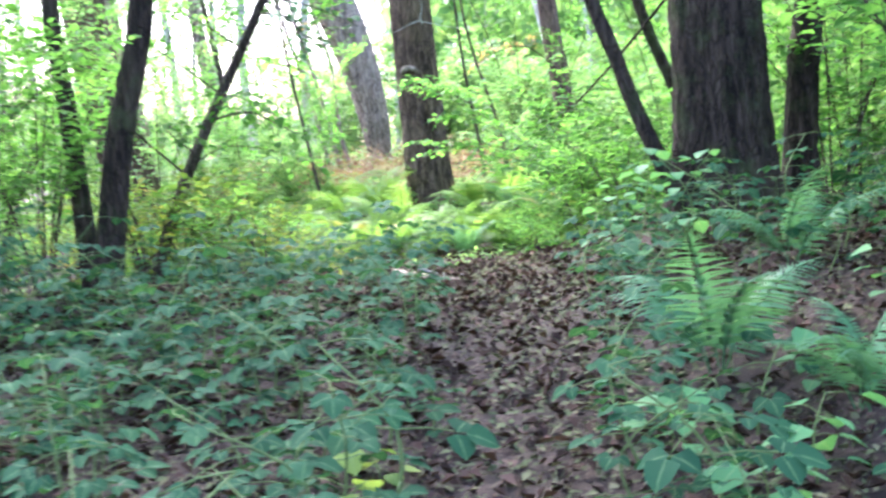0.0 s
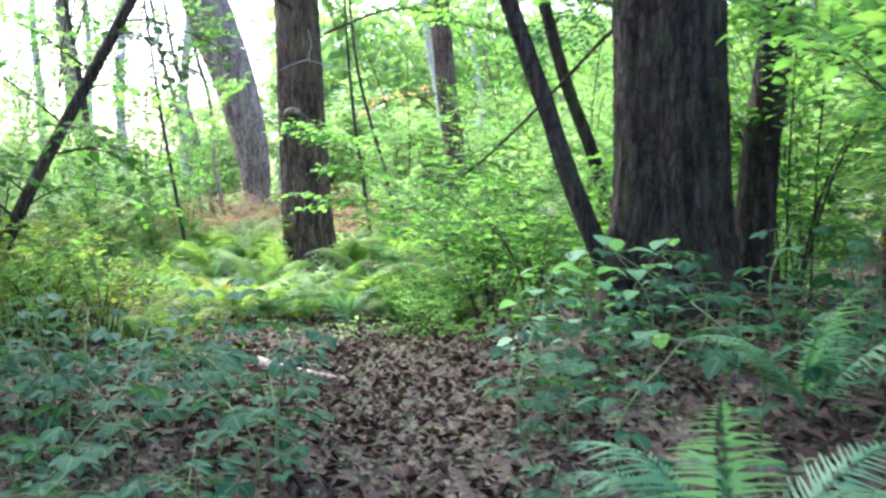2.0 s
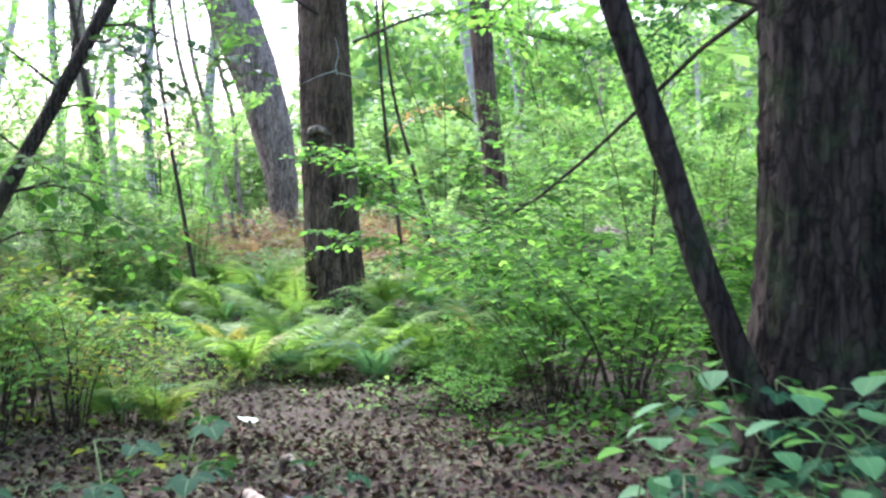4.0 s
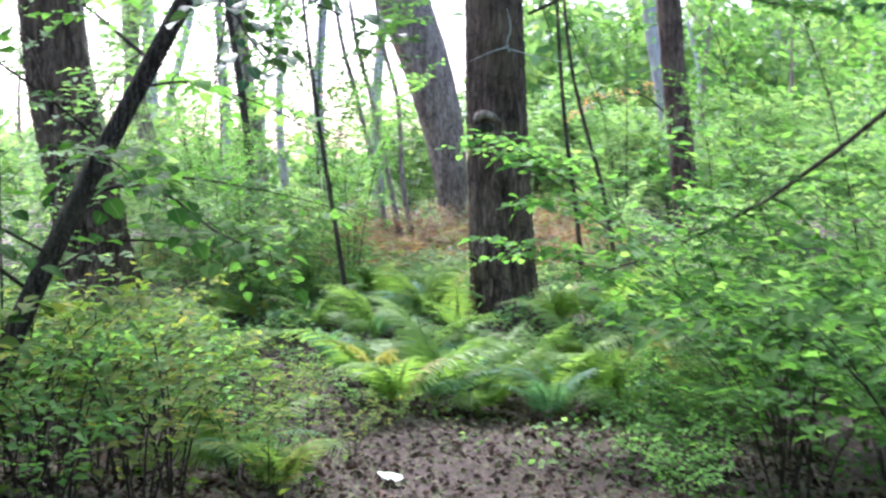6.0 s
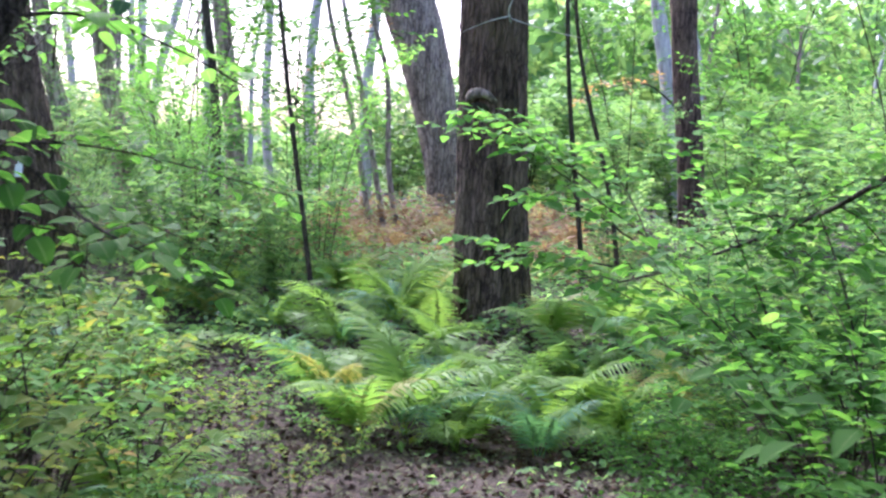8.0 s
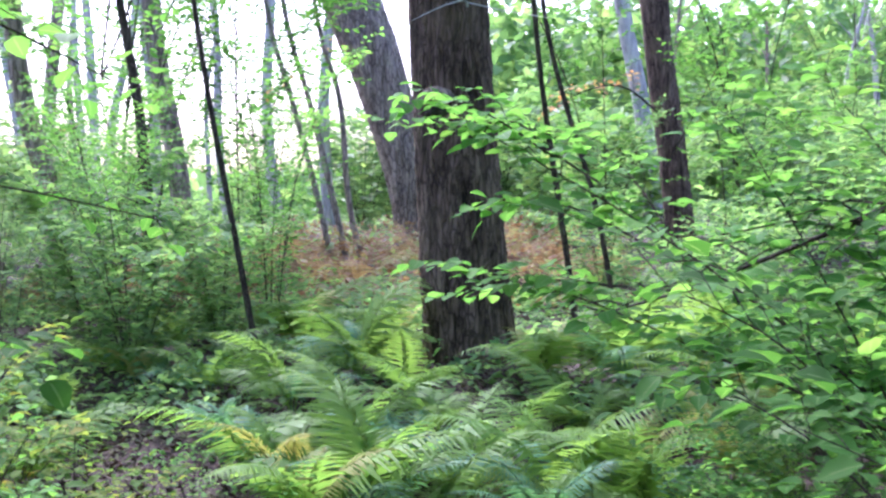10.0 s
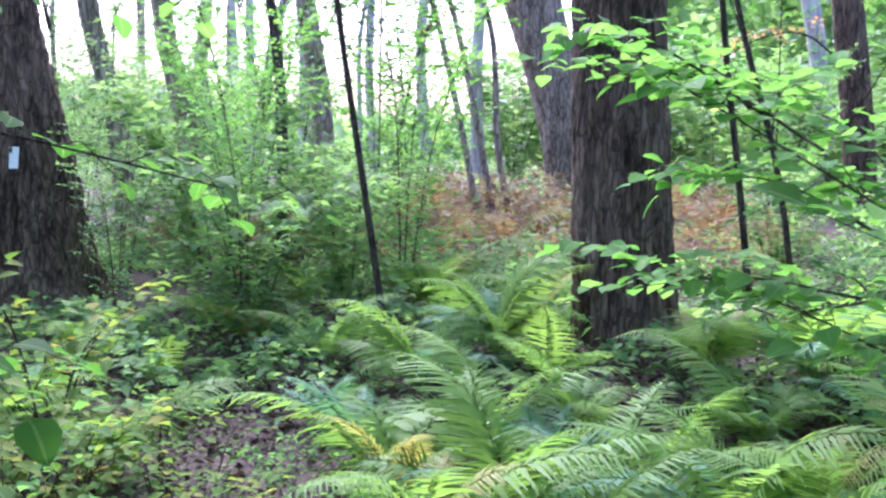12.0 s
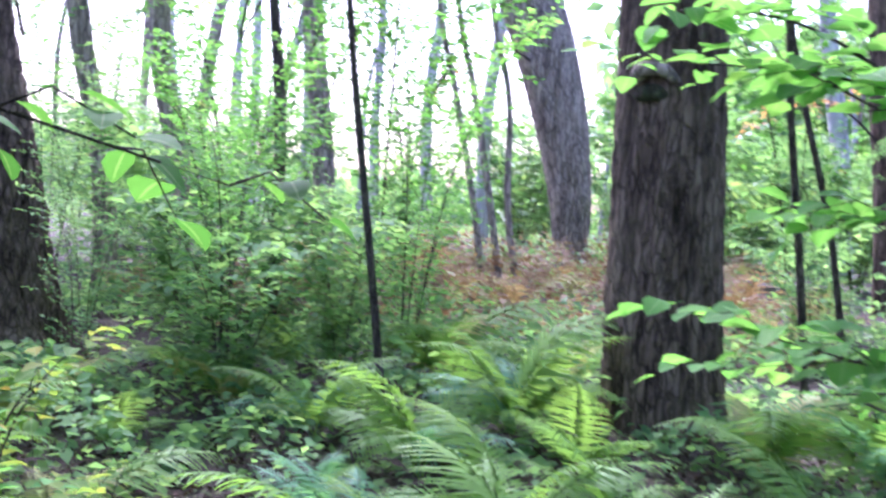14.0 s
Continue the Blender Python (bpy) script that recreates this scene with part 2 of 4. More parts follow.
def unit(v):
    v = np.asarray(v, float)
    return v / np.maximum(np.linalg.norm(v, axis=-1, keepdims=True), 1e-9)


def frames(D, N, S):
    """Turns with y along D, z near N, scaled by S."""
    D = unit(D)
    X = unit(np.cross(D, N))
    Z = np.cross(X, D)
    return np.stack([X, D, Z], -1) * np.asarray(S)[:, None, None]


def leaf_template(n=4, width=0.6, fold=0.12, droop=0.2, peak=0.42, stalk=0.1, teeth=0.0):
    """An ovate leaf, one long on y, folded along its rib and drooping to its tip."""
    V, U = [], []
    for i in range(n + 1):
        t = i / n
        w = width / 2 * (math.sin(math.pi * t ** (math.log(0.5) / math.log(peak))) ** 0.75 if 0 < t < 1 else 0.0)
        w *= 1 + teeth * (i % 2 - 0.5)
        y, z = stalk + (1 - stalk) * t, -droop * t * t
        V += [(-w, y, z + fold * w * 2), (0, y, z), (w, y, z + fold * w * 2)]
        U += [(-1, t), (0, t), (1, t)]
    F = []
    for i in range(n):
        a = 3 * i
        for q in ((a, a + 1, a + 4, a + 3), (a + 1, a + 2, a + 5, a + 4)):
            F += [(q[0], q[1], q[2]), (q[0], q[2], q[3])]
    return np.array(V, float), np.array(F), np.array(U, float)


def pinna_template(n=4, width=0.12, droop=0.25):
    """One pinna of a fern frond: a narrow toothed blade, one long on y."""
    V, F = [(0, 0, 0)], []
    for i in range(1, n + 1):
        t = i / n
        w = width / 2 * (1 - 0.8 * t) * (1.0 if i % 2 else 0.72)
        V += [(-w, t - 0.03, -droop * t * t), (w, t - 0.03, -droop * t * t)]
    F += [(0, 2, 1)]
    for i in range(1, n):
        a = 2 * i - 1
        F += [(a, a + 1, a + 3), (a, a + 3, a + 2)]
    return np.array(V, float), np.array(F), np.zeros((len(V), 2))


LEAF = leaf_template(3, 0.66, 0.16, 0.22, 0.42, 0.08)
LEAF_SMALL = leaf_template(2, 0.56, 0.15, 0.2, 0.45, 0.1)
LEAF_SPECK = (np.array([(0, 0.0, 0), (0.3, 0.45, 0.03), (0, 1.0, -0.15), (-0.3, 0.45, 0.03)]), np.array([(0, 1, 2), (0, 2, 3)]), np.zeros((4, 2)))
LEAF_ROUND = leaf_template(6, 0.84, 0.07, 0.24, 0.38, 0.06, 0.1)
LEAF_DRY = leaf_template(2, 0.62, 0.45, -0.35, 0.5, 0.05, 0.25)
PINNA = pinna_template()
PINNA_LOW = pinna_template(3)


def tube(points, radii, sides=6):
    """A round stem along points."""
    P, r = np.asarray(points, float), np.asarray(radii, float)
    T = unit(np.gradient(P, axis=0))
    ref = np.array([0.31, 0.17, 0.93]) if abs(T[:, 2]).mean() < 0.8 else np.array([1.0, 0.1, 0.05])
    X = unit(np.cross(T, ref))
    Y = np.cross(T, X)
    a = np.linspace(0, 2 * math.pi, sides, endpoint=False)
    V = P[:, None] + r[:, None, None] * (np.cos(a)[None, :, None] * X[:, None] + np.sin(a)[None, :, None] * Y[:, None])
    F = []
    for i in range(len(P) - 1):
        for j in range(sides):
            k = (j + 1) % sides
            b, c = i * sides, (i + 1) * sides
            F += [(b + j, b + k, c + k), (b + j, c + k, c + j)]
    for j in range(1, sides - 1):
        F.append(((len(P) - 1) * sides, (len(P) - 1) * sides + j, (len(P) - 1) * sides + j + 1))
    return V.reshape(-1, 3), np.array(F)


def bend(points, n=10):
    """A smooth curve through a few points."""
    P = np.asarray(points, float)
    k = np.arange(len(P))
    Q = np.vstack([2 * P[0] - P[1], P, 2 * P[-1] - P[-2]])
    out = []
    for s in np.linspace(0, len(P) - 1, n):
        i = min(int(s), len(P) - 2)
        t = s - i
        a, b, c, d = Q[i], Q[i + 1], Q[i + 2], Q[i + 3]
        out.append(0.5 * (2 * b + (c - a) * t + (2 * a - 5 * b + 4 * c - d) * t * t + (3 * b - a - 3 * c + d) * t ** 3))
    return np.array(out)


# ---- ground ----
PATH_Y = np.array([-20, 0, 5.4, 7.6, 10, 12.5, 14.5, 16.5, 19, 30])
PATH_X = np.array([0.0, 0.1, 0.3, 0.35, 0.0, -0.45, -1.3, -2.4, -3.1, -6.0])
RISE_Y = np.array([-300, -20, 0, 1.3, 4.2, 5.4, 7.5, 9, 10.2, 11.3, 13, 16, 17.5, 22, 35, 60, 120, 400])
RISE_Z = np.array([-2.0, -0.6, -0.04, 0.07, 0.34, 0.4, 0.46, 0.37, 0.28, 0.14, -0.07, -0.08, 0.2, 0.4, 0.85, 1.0, 0.6, 0.0])


def smooth01(v, a, b):
    t = np.clip((v - a) / (b - a), 0, 1)
    return t * t * (3 - 2 * t)


def gz(x, y):
    """The height of the ground, without its small bumps."""
    x, y = np.asarray(x, float), np.asarray(y, float)
    z = (np.interp(y - 0.7, RISE_Y, RISE_Z) + np.interp(y, RISE_Y, RISE_Z) + np.interp(y + 0.7, RISE_Y, RISE_Z)) / 3
    off = x - np.interp(y, PATH_X * 0 + PATH_Y, PATH_X)
    z = z + 0.32 * smooth01(off, 0.45, 1.6) * smooth01(y, 1.5, 5) * (1 - smooth01(y, 8.5, 11))
    z = z + 0.16 * np.exp(-((x - 0.4) ** 2 / 2.5 + (y - 18.3) ** 2 / 1.6))
    z = z - 0.05 * np.exp(-(off / 0.4) ** 2)
    return z + 0.05 * np.sin(x * 1.3 + 0.7 * y) * np.sin(y * 0.9 - x * 0.4)


def clear_of_path(x, y, gap):
    return abs(x - float(np.interp(y, PATH_Y, PATH_X))) > gap


def ground():
    near_x, near_y = np.arange(-8, 8.01, 0.1), np.arange(-4, 24.01, 0.1)
    xs = np.concatenate([-np.geomspace(400, 8.5, 26), near_x, np.geomspace(8.5, 400, 26)])
    ys = np.concatenate([-np.geomspace(400, 4.5, 18), near_y, np.geomspace(24.5, 600, 50)])
    X, Y = np.meshgrid(xs, ys)
    rng = np.random.default_rng(3)
    Z = gz(X, Y)
    near = (np.abs(X) < 8) & (Y > -4) & (Y < 24)
    Z = Z + near * rng.normal(0, 0.007, Z.shape) + near * 0.02 * np.sin(X * 7 + np.sin(Y * 5) * 2) * np.sin(Y * 6.3 + np.sin(X * 4))
    V = np.stack([X, Y, Z], -1).reshape(-1, 3)
    nx, ny = len(xs), len(ys)
    i = (np.arange(ny - 1)[:, None] * nx + np.arange(nx - 1)).ravel()
    F = np.concatenate([np.stack([i, i + 1, i + nx + 1], 1), np.stack([i, i + nx + 1, i + nx], 1)])
    return tagged(new("ground", mesh_of("ground", V, F, SOIL)), "dark brown forest floor of leaf mould with a worn trail", "ground", kind="structure")


ground()


# ---- trees ----
def trunk_mesh(name, points, radii, mat, rings=120, sides=72, furrow=0.02, flare=0.0, seed=0, ridges=17):
    """A trunk along a bent line, its bark furrowed in long broken ridges."""
    C = bend(points, rings)
    r = np.interp(np.linspace(0, 1, rings), np.linspace(0, 1, len(radii)), radii)
    h = C[:, 2] - C[0, 2]
    r = r * (1 + flare * np.exp(-h / 0.28))
    T = unit(np.gradient(C, axis=0))
    X = unit(np.cross(T, (0.02, 1, 0.01)))
    Y = np.cross(T, X)
    a = np.linspace(0, 2 * math.pi, sides, endpoint=False)
    A, H = np.meshgrid(a, h)
    rng = np.random.default_rng(seed)
    p = rng.uniform(0, 6.28, 8)
    wob = 1.4 * np.sin(H * 2.3 + p[0]) + 0.9 * np.sin(H * 5.1 + 2 * A + p[1]) + 0.5 * np.sin(11 * H + 3 * A + p[2])
    g = np.abs(np.sin(ridges / 2 * A + wob)) ** 0.6 + 0.45 * np.sin(ridges * 1.7 * A + 1.3 * wob + 9 * H + p[3]) * np.sin(13 * H + 5 * A + p[4])
    lobes = 0.05 * np.sin(3 * A + p[5]) + 0.03 * np.sin(5 * A + 0.5 * H + p[6]) + flare * 0.35 * np.exp(-H / 0.25) * np.sin(5 * A + p[7])
    R = r[:, None] * (1 + lobes) + furrow * (g - 0.7) + rng.normal(0, furrow * 0.12, A.shape)
    V = C[:, None] + R[..., None] * (np.cos(A)[..., None] * X[:, None] + np.sin(A)[..., None] * Y[:, None])
    i = (np.arange(rings - 1)[:, None] * sides + np.arange(sides)).ravel()
    j = (np.arange(rings - 1)[:, None] * sides + (np.arange(sides) + 1) % sides).ravel()
    F = np.concatenate([np.stack([i, j, j + sides], 1), np.stack([i, j + sides, i + sides], 1)])
    return mesh_of(name, V.reshape(-1, 3), F, mat)


def crown_mesh(name, centre, size, rng, clumps, per, leaf, mat):
    """A crown of leaf clumps with gaps between them."""
    s = Soup()
    C = rng.normal(0, 1, (clumps, 3))
    C = unit(C) * rng.uniform(0.35, 1.0, (clumps, 1)) * size + centre
    L = np.repeat(C, per, 0) + rng.normal(0, 0.3, (clumps * per, 3)) * (1.0, 1.0, 0.45)
    n = len(L)
    D = rng.normal(0, 1, (n, 3)) * (1, 1, 0.4) - (0, 0, 0.25)
    N = rng.normal(0, 0.45, (n, 3)) + (0, 0, 1)
    s.many(LEAF_SPECK, frames(D, N, rng.uniform(0.7, 1.3, n) * leaf), L)
    return s.mesh(name, mat)


def leafy_branch(parent, points, r0, rng, leaf=0.1, gap=0.06, twig=0.45, mat=None, start=0.25, tmpl=None, bark=None, flat=0.75, name="branch", twig_gap=0.16, droop=0.15):
    """A branch with side twigs in a flattish spray; leaves stand along the twigs. The branch is a part, its leaves a part of it."""
    P = bend(points, 22)
    s, lv = Soup(), Soup()
    V, F = tube(P[::2], np.linspace(r0, r0 * 0.25, len(P[::2])), 6)
    s.add(V, F)
    T = unit(np.gradient(P, axis=0))
    length = np.linalg.norm(np.diff(P, axis=0), axis=1).sum()
    k = max(2, int(length * (1 - start) / twig_gap))
    LD, LL, LN, LS = [], [], [], []
    for i, u in enumerate(np.linspace(start, 1.0, k)):
        f = u * (len(P) - 1)
        a = min(int(f), len(P) - 2)
        p, t = P[a] + (P[a + 1] - P[a]) * (f - a), T[a]
        side = unit(np.cross(t, (0, 0, 1)) + (0, 0, 1e-4)) * (1 if i % 2 else -1)
        out = unit(side * flat + t * 0.65 + rng.normal(0, 0.22, 3) + (0, 0, 0.1))
        ln = twig * rng.uniform(0.5, 1.15) * (1.15 - 0.55 * u)
        q = bend([p, p + out * ln * 0.5 + (0, 0, 0.03), p + out * ln - (0, 0, droop * ln)], 6)
        V, F = tube(q[[0, 2, 5]], np.linspace(r0 * 0.3, r0 * 0.1 + 0.0006, 3), 3)
        at = 6 * min(int(f / 2 + 0.5), len(P[::2]) - 1)
        F = np.vstack([F, (at - s.n, 0, 1)])
        s.add(V, F)
        m = max(2, int(ln / gap))
        td = unit(q[-1] - q[0])
        ts = unit(np.cross(td, (0, 0, 1)) + (0, 0, 1e-4))
        for j in range(m + 1):
            w = (j + 0.6) / (m + 0.6)
            c = q[min(int(w * 5), 4)] * (1 - (w * 5 - min(int(w * 5), 4))) + q[min(int(w * 5) + 1, 5)] * (w * 5 - min(int(w * 5), 4))
            d = td * (0.6 if j < m else 1.5) + ts * (1 if j % 2 else -1) * (1.0 if j < m else 0.1) + rng.normal(0, 0.22, 3) - (0, 0, 0.06)
            LD.append(d), LL.append(c), LN.append((rng.normal(0, 0.22), rng.normal(0, 0.22), 1)), LS.append(leaf * rng.uniform(0.6, 1.2))
    lv.many(tmpl or LEAF, frames(np.array(LD), np.array(LN), np.array(LS)), np.array(LL))
    b = part(name, s.mesh(name, bark or TWIG), parent)
    part("leaves", lv.mesh("leaves", mat or LEAF_BEECH), b)
    return b


def crown_on(tree, rng, top, spread, base, bark, leaf_mat=None, clumps=110, per=16, leaf=0.17):
    """Limbs and a crown above the trunk's upper end."""
    for k in range(5):
        a = k * 1.256 + rng.uniform(-0.4, 0.4)
        p0 = np.array(top) - (0, 0, rng.uniform(0.2, 2.5))
        out = np.array([math.cos(a), math.sin(a), 0.0])
        P = bend([p0, p0 + out * spread * 0.45 + (0, 0, 1.0), p0 + out * spread * 0.95 + (0, 0, 1.7 + rng.uniform(0, 1))], 9)
        V, F = tube(P, np.linspace(base * 0.4, 0.02, 9), 8)
        part("limb", mesh_of("limb", V, F, bark), tree)
    part("crown", crown_mesh("crown", np.array(top) + (0, 0, 1.4), (spread, spread, spread * 0.6), rng, clumps, per, leaf, leaf_mat or LEAF_HAZED), tree)


def big_tree(name, label, points, radii, mat, seed, flare=0.25, spread=3.4, furrow=0.02, rings=150, sides=80, clumps=110, ridges=17):
    rng = np.random.default_rng(seed)
    b = np.array(points[0], float)
    tree = thing(name, Matrix.Translation(b))
    rel = [tuple(np.array(p) - b) for p in points]
    part("trunk", trunk_mesh("trunk", rel, radii, mat, rings, sides, furrow, flare, seed, ridges), tree)
    if clumps:
        crown_on(tree, rng, rel[-1], spread, radii[-1], mat, clumps=clumps)
    return tagged(tree, label, "tree")


def g(x, y, dz=-0.06):
    return (x, y, float(gz(x, y)) + dz)


# the dark straight trunk with a knot, behind the fern clump
oak = big_tree("oak_tree", "dark furrowed straight trunk with a knot behind ferns", [g(-0.22, 18.6), (-0.27, 18.6, 1.0), (-0.3, 18.6, 1.8), (-0.35, 18.6, 3.2), (-0.42, 18.6, 6.5), (-0.3, 18.6, 10.5)], [0.355, 0.345, 0.335, 0.315, 0.27, 0.2], BARK_DARK, 1, 0.16, furrow=0.022, clumps=22, ridges=25)
# the grey leaning trunk beyond it
grey = big_tree("grey_tree", "tall grey trunk leaning and bending upwards", [g(-1.92, 35.4), (-1.93, 35.4, 1.2), (-2.02, 35.4, 2.2), (-2.3, 35.4, 3.6), (-2.72, 35.4, 5.0), (-3.2, 35.4, 6.3), (-4.0, 35.3, 8.8), (-4.3, 35.2, 13)], [0.34, 0.34, 0.42, 0.52, 0.6, 0.63, 0.5, 0.3], BARK_GREY, 2, 0.08, 4.5, furrow=0.035, clumps=45, ridges=23)
# the broad trunk with the white blaze
blazed = big_tree("blazed_tree", "broad dark trunk with a white painted blaze", [g(-4.98, 19.2), (-5.08, 19.2, 0.9), (-5.2, 19.2, 1.7), (-5.5, 19.2, 3.2), (-5.7, 19.2, 6), (-5.7, 19.2, 11)], [0.47, 0.43, 0.38, 0.34, 0.3, 0.2], BARK_DARK, 3, 0.3, furrow=0.035, clumps=22, ridges=25)
# the near trunk on the bank and its neighbours; unseen crowns thickened to shade
bank = big_tree("bank_tree", "very dark trunk on the bank by the trail", [g(1.86, 7.95), (1.86, 7.95, 1.6), (1.84, 7.95, 2.6), (1.8, 8.0, 6), (1.9, 8.0, 10)], [0.33, 0.3, 0.29, 0.25, 0.18], BARK_NEAR, 4, 0.3, 4.2, furrow=0.022, clumps=160, ridges=23)


def slim_tree(name, label, points, radii, mat, seed, clumps=30, spread=1.6, leaf=0.13):
    rng = np.random.default_rng(seed)
    b = np.array(points[0], float)
    tree = thing(name, Matrix.Translation(b))
    rel = [tuple(np.array(p) - b) for p in points]
    part("trunk", trunk_mesh("trunk", rel, radii, mat, 40 if seed < 400 else 24, 16, radii[0] * 0.08, 0.15, seed, 9), tree)
    if clumps:
        crown_on(tree, rng, rel[-1], spread, radii[-1], mat, clumps=clumps, leaf=leaf)
    return tagged(tree, label, "tree")


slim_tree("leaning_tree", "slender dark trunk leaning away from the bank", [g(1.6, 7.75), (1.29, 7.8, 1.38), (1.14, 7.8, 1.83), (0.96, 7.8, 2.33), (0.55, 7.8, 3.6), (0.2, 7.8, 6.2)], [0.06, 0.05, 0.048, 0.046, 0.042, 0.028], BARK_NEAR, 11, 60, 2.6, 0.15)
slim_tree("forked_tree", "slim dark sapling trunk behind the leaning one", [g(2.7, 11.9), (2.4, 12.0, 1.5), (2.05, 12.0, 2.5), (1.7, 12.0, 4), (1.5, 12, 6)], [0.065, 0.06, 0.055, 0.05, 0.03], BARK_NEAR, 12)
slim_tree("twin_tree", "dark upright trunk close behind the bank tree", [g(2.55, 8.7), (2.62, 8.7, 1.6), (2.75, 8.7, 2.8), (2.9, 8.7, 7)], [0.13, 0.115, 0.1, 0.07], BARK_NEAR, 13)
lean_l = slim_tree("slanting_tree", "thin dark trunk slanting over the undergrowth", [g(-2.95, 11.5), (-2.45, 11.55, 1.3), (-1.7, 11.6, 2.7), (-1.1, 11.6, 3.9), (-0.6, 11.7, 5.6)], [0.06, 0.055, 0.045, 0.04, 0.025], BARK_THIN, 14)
# crowns out of view on these two are enlarged to shade the bed
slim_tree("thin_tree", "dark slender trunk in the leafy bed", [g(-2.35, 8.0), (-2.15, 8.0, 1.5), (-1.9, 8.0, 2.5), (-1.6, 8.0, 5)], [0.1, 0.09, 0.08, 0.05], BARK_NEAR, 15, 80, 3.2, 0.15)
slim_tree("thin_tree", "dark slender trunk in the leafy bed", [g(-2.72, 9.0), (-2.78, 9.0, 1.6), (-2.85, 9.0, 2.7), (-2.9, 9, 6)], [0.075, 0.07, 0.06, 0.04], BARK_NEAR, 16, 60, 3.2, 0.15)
slim_tree("thin_tree", "thin dark upright stem in the shrubs", [g(-1.88, 18.3), (-2.05, 18.3, 1.3), (-2.3, 18.3, 2.9), (-2.6, 18.3, 5.5)], [0.027, 0.024, 0.021, 0.012], BARK_THIN, 18, 14, 1.1)
slim_tree("thin_tree", "thin dark upright stem beside the oak", [g(0.68, 19.0), (0.55, 19.0, 1.4), (0.36, 19.0, 3.0), (0.2, 19.0, 6)], [0.029, 0.025, 0.022, 0.012], BARK_THIN, 19, 14, 1.1)
slim_tree("thin_tree", "thin dark stem beside the oak", [g(1.15, 20.5), (0.95, 20.5, 1.6), (0.5, 20.5, 3.4), (0.3, 20.5, 6)], [0.028, 0.025, 0.022, 0.012], BARK_THIN, 20, 14, 1.1)
for k, (x0, x1, y) in enumerate([(-2.62, -3.6, 28.0), (-2.4, -3.35, 28.2), (-2.2, -2.9, 28.6)]):
    slim_tree("thin_tree", "thin leaning stem among rusty bracken", [g(x0, y), (x0 - 0.25, y, 1.8), (x1 + 0.35, y, 3.4), (x1, y, 4.8), (x1 - 0.4, y, 8)], [0.055, 0.05, 0.045, 0.04, 0.02], BARK_GREY, 21 + k, 8, 1.2)
right = slim_tree("right_tree", "dark mottled trunk with small yellow leaves", [g(3.1, 29), (2.95, 29, 2.4), (2.68, 29, 5), (2.5, 29, 10)], [0.25, 0.23, 0.23, 0.17], BARK_DARK, 25, 60, 3.0, 0.16)
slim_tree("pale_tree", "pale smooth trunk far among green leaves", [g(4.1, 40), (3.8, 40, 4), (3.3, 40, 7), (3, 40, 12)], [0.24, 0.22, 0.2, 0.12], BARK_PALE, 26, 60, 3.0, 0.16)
slim_tree("left_tree", "dark sapling forking above the shrubs", [g(-4.0, 22.5), (-4.0, 22.5, 1.8), (-4.1, 22.5, 3.0), (-4.5, 22.5, 5.5)], [0.07, 0.06, 0.055, 0.03], BARK_THIN, 27, 14, 1.2)
slim_tree("left_tree", "dark trunk beyond the blazed tree", [g(-6.4, 26), (-6.5, 26, 2), (-6.9, 26, 4), (-7.1, 26, 9)], [0.16, 0.15, 0.14, 0.09], BARK_GREY, 28, 10, 2.6, 0.16)
slim_tree("left_tree", "grey trunk beyond the shrubs", [g(-5.3, 29), (-5.4, 29, 2.4), (-5.75, 29, 5), (-5.9, 29, 10)], [0.19, 0.17, 0.16, 0.12], BARK_GREY, 29, 10, 2.6, 0.16)
slim_tree("left_tree", "dark slanting trunk beyond the blazed tree", [g(-6.45, 24), (-6.6, 24, 2), (-7.05, 24, 4), (-7.4, 24, 9)], [0.14, 0.13, 0.12, 0.08], BARK_GREY, 30, 10, 2.4, 0.16)

# unseen tall trees added beside and behind the start; their crowns shade the trail
for k, (x, y, h, lean, spread, clumps) in enumerate([(-4.6, 6.5, 8.5, 0.6, 4.2, 150), (-4.3, 1.5, 9.0, 0.5, 4.2, 150), (-3.6, -3.5, 9.5, 0, 4.2, 120), (1.2, -6.0, 9.0, 0, 4.2, 80), (5.0, 9.0, 9.5, -1.2, 4.8, 240), (-6.6, 12.0, 8.8, 2.8, 5.5, 360), (6.4, 12.5, 9.2, -2.8, 5.5, 380), (7.4, 16.5, 9.8, -3.0, 5.0, 260)]):
    big_tree("roof_tree", "tall dark tree added to shade the trail with its dense crown", [g(x, y), (x, y, 2.5), (x + lean * 0.5, y, 5.5), (x + lean, y + 0.2, h)], [0.26, 0.23, 0.2, 0.14], BARK_DARK, 500 + k, 0.25, spread, rings=40, sides=24, clumps=clumps)

# knot, stubs and bare twigs on the oak
o = np.array(oak.location)
s = Soup()
K = bend([(-0.56, 18.36, 2.44), (-0.5, 18.26, 2.51), (-0.38, 18.22, 2.5), (-0.28, 18.27, 2.42)], 9) - o
s.add(*tube(K, [0.02, 0.045, 0.05, 0.048, 0.045, 0.04, 0.035, 0.03, 0.015], 9))
part("knot", s.mesh("knot", BARK_GREY), oak, "grey scar of a lost limb")
# solid roll of darker bark; a recess's shade is put into its colour
s = Soup()
K = bend([(-0.55, 18.37, 2.36), (-0.44, 18.29, 2.38), (-0.33, 18.28, 2.35)], 7) - o
s.add(*tube(K, [0.01, 0.045, 0.055, 0.055, 0.05, 0.04, 0.01], 8))
part("hollow", s.mesh("hollow", BARK_NEAR), oak, "dark bark roll under the scar, imitating a shaded recess")
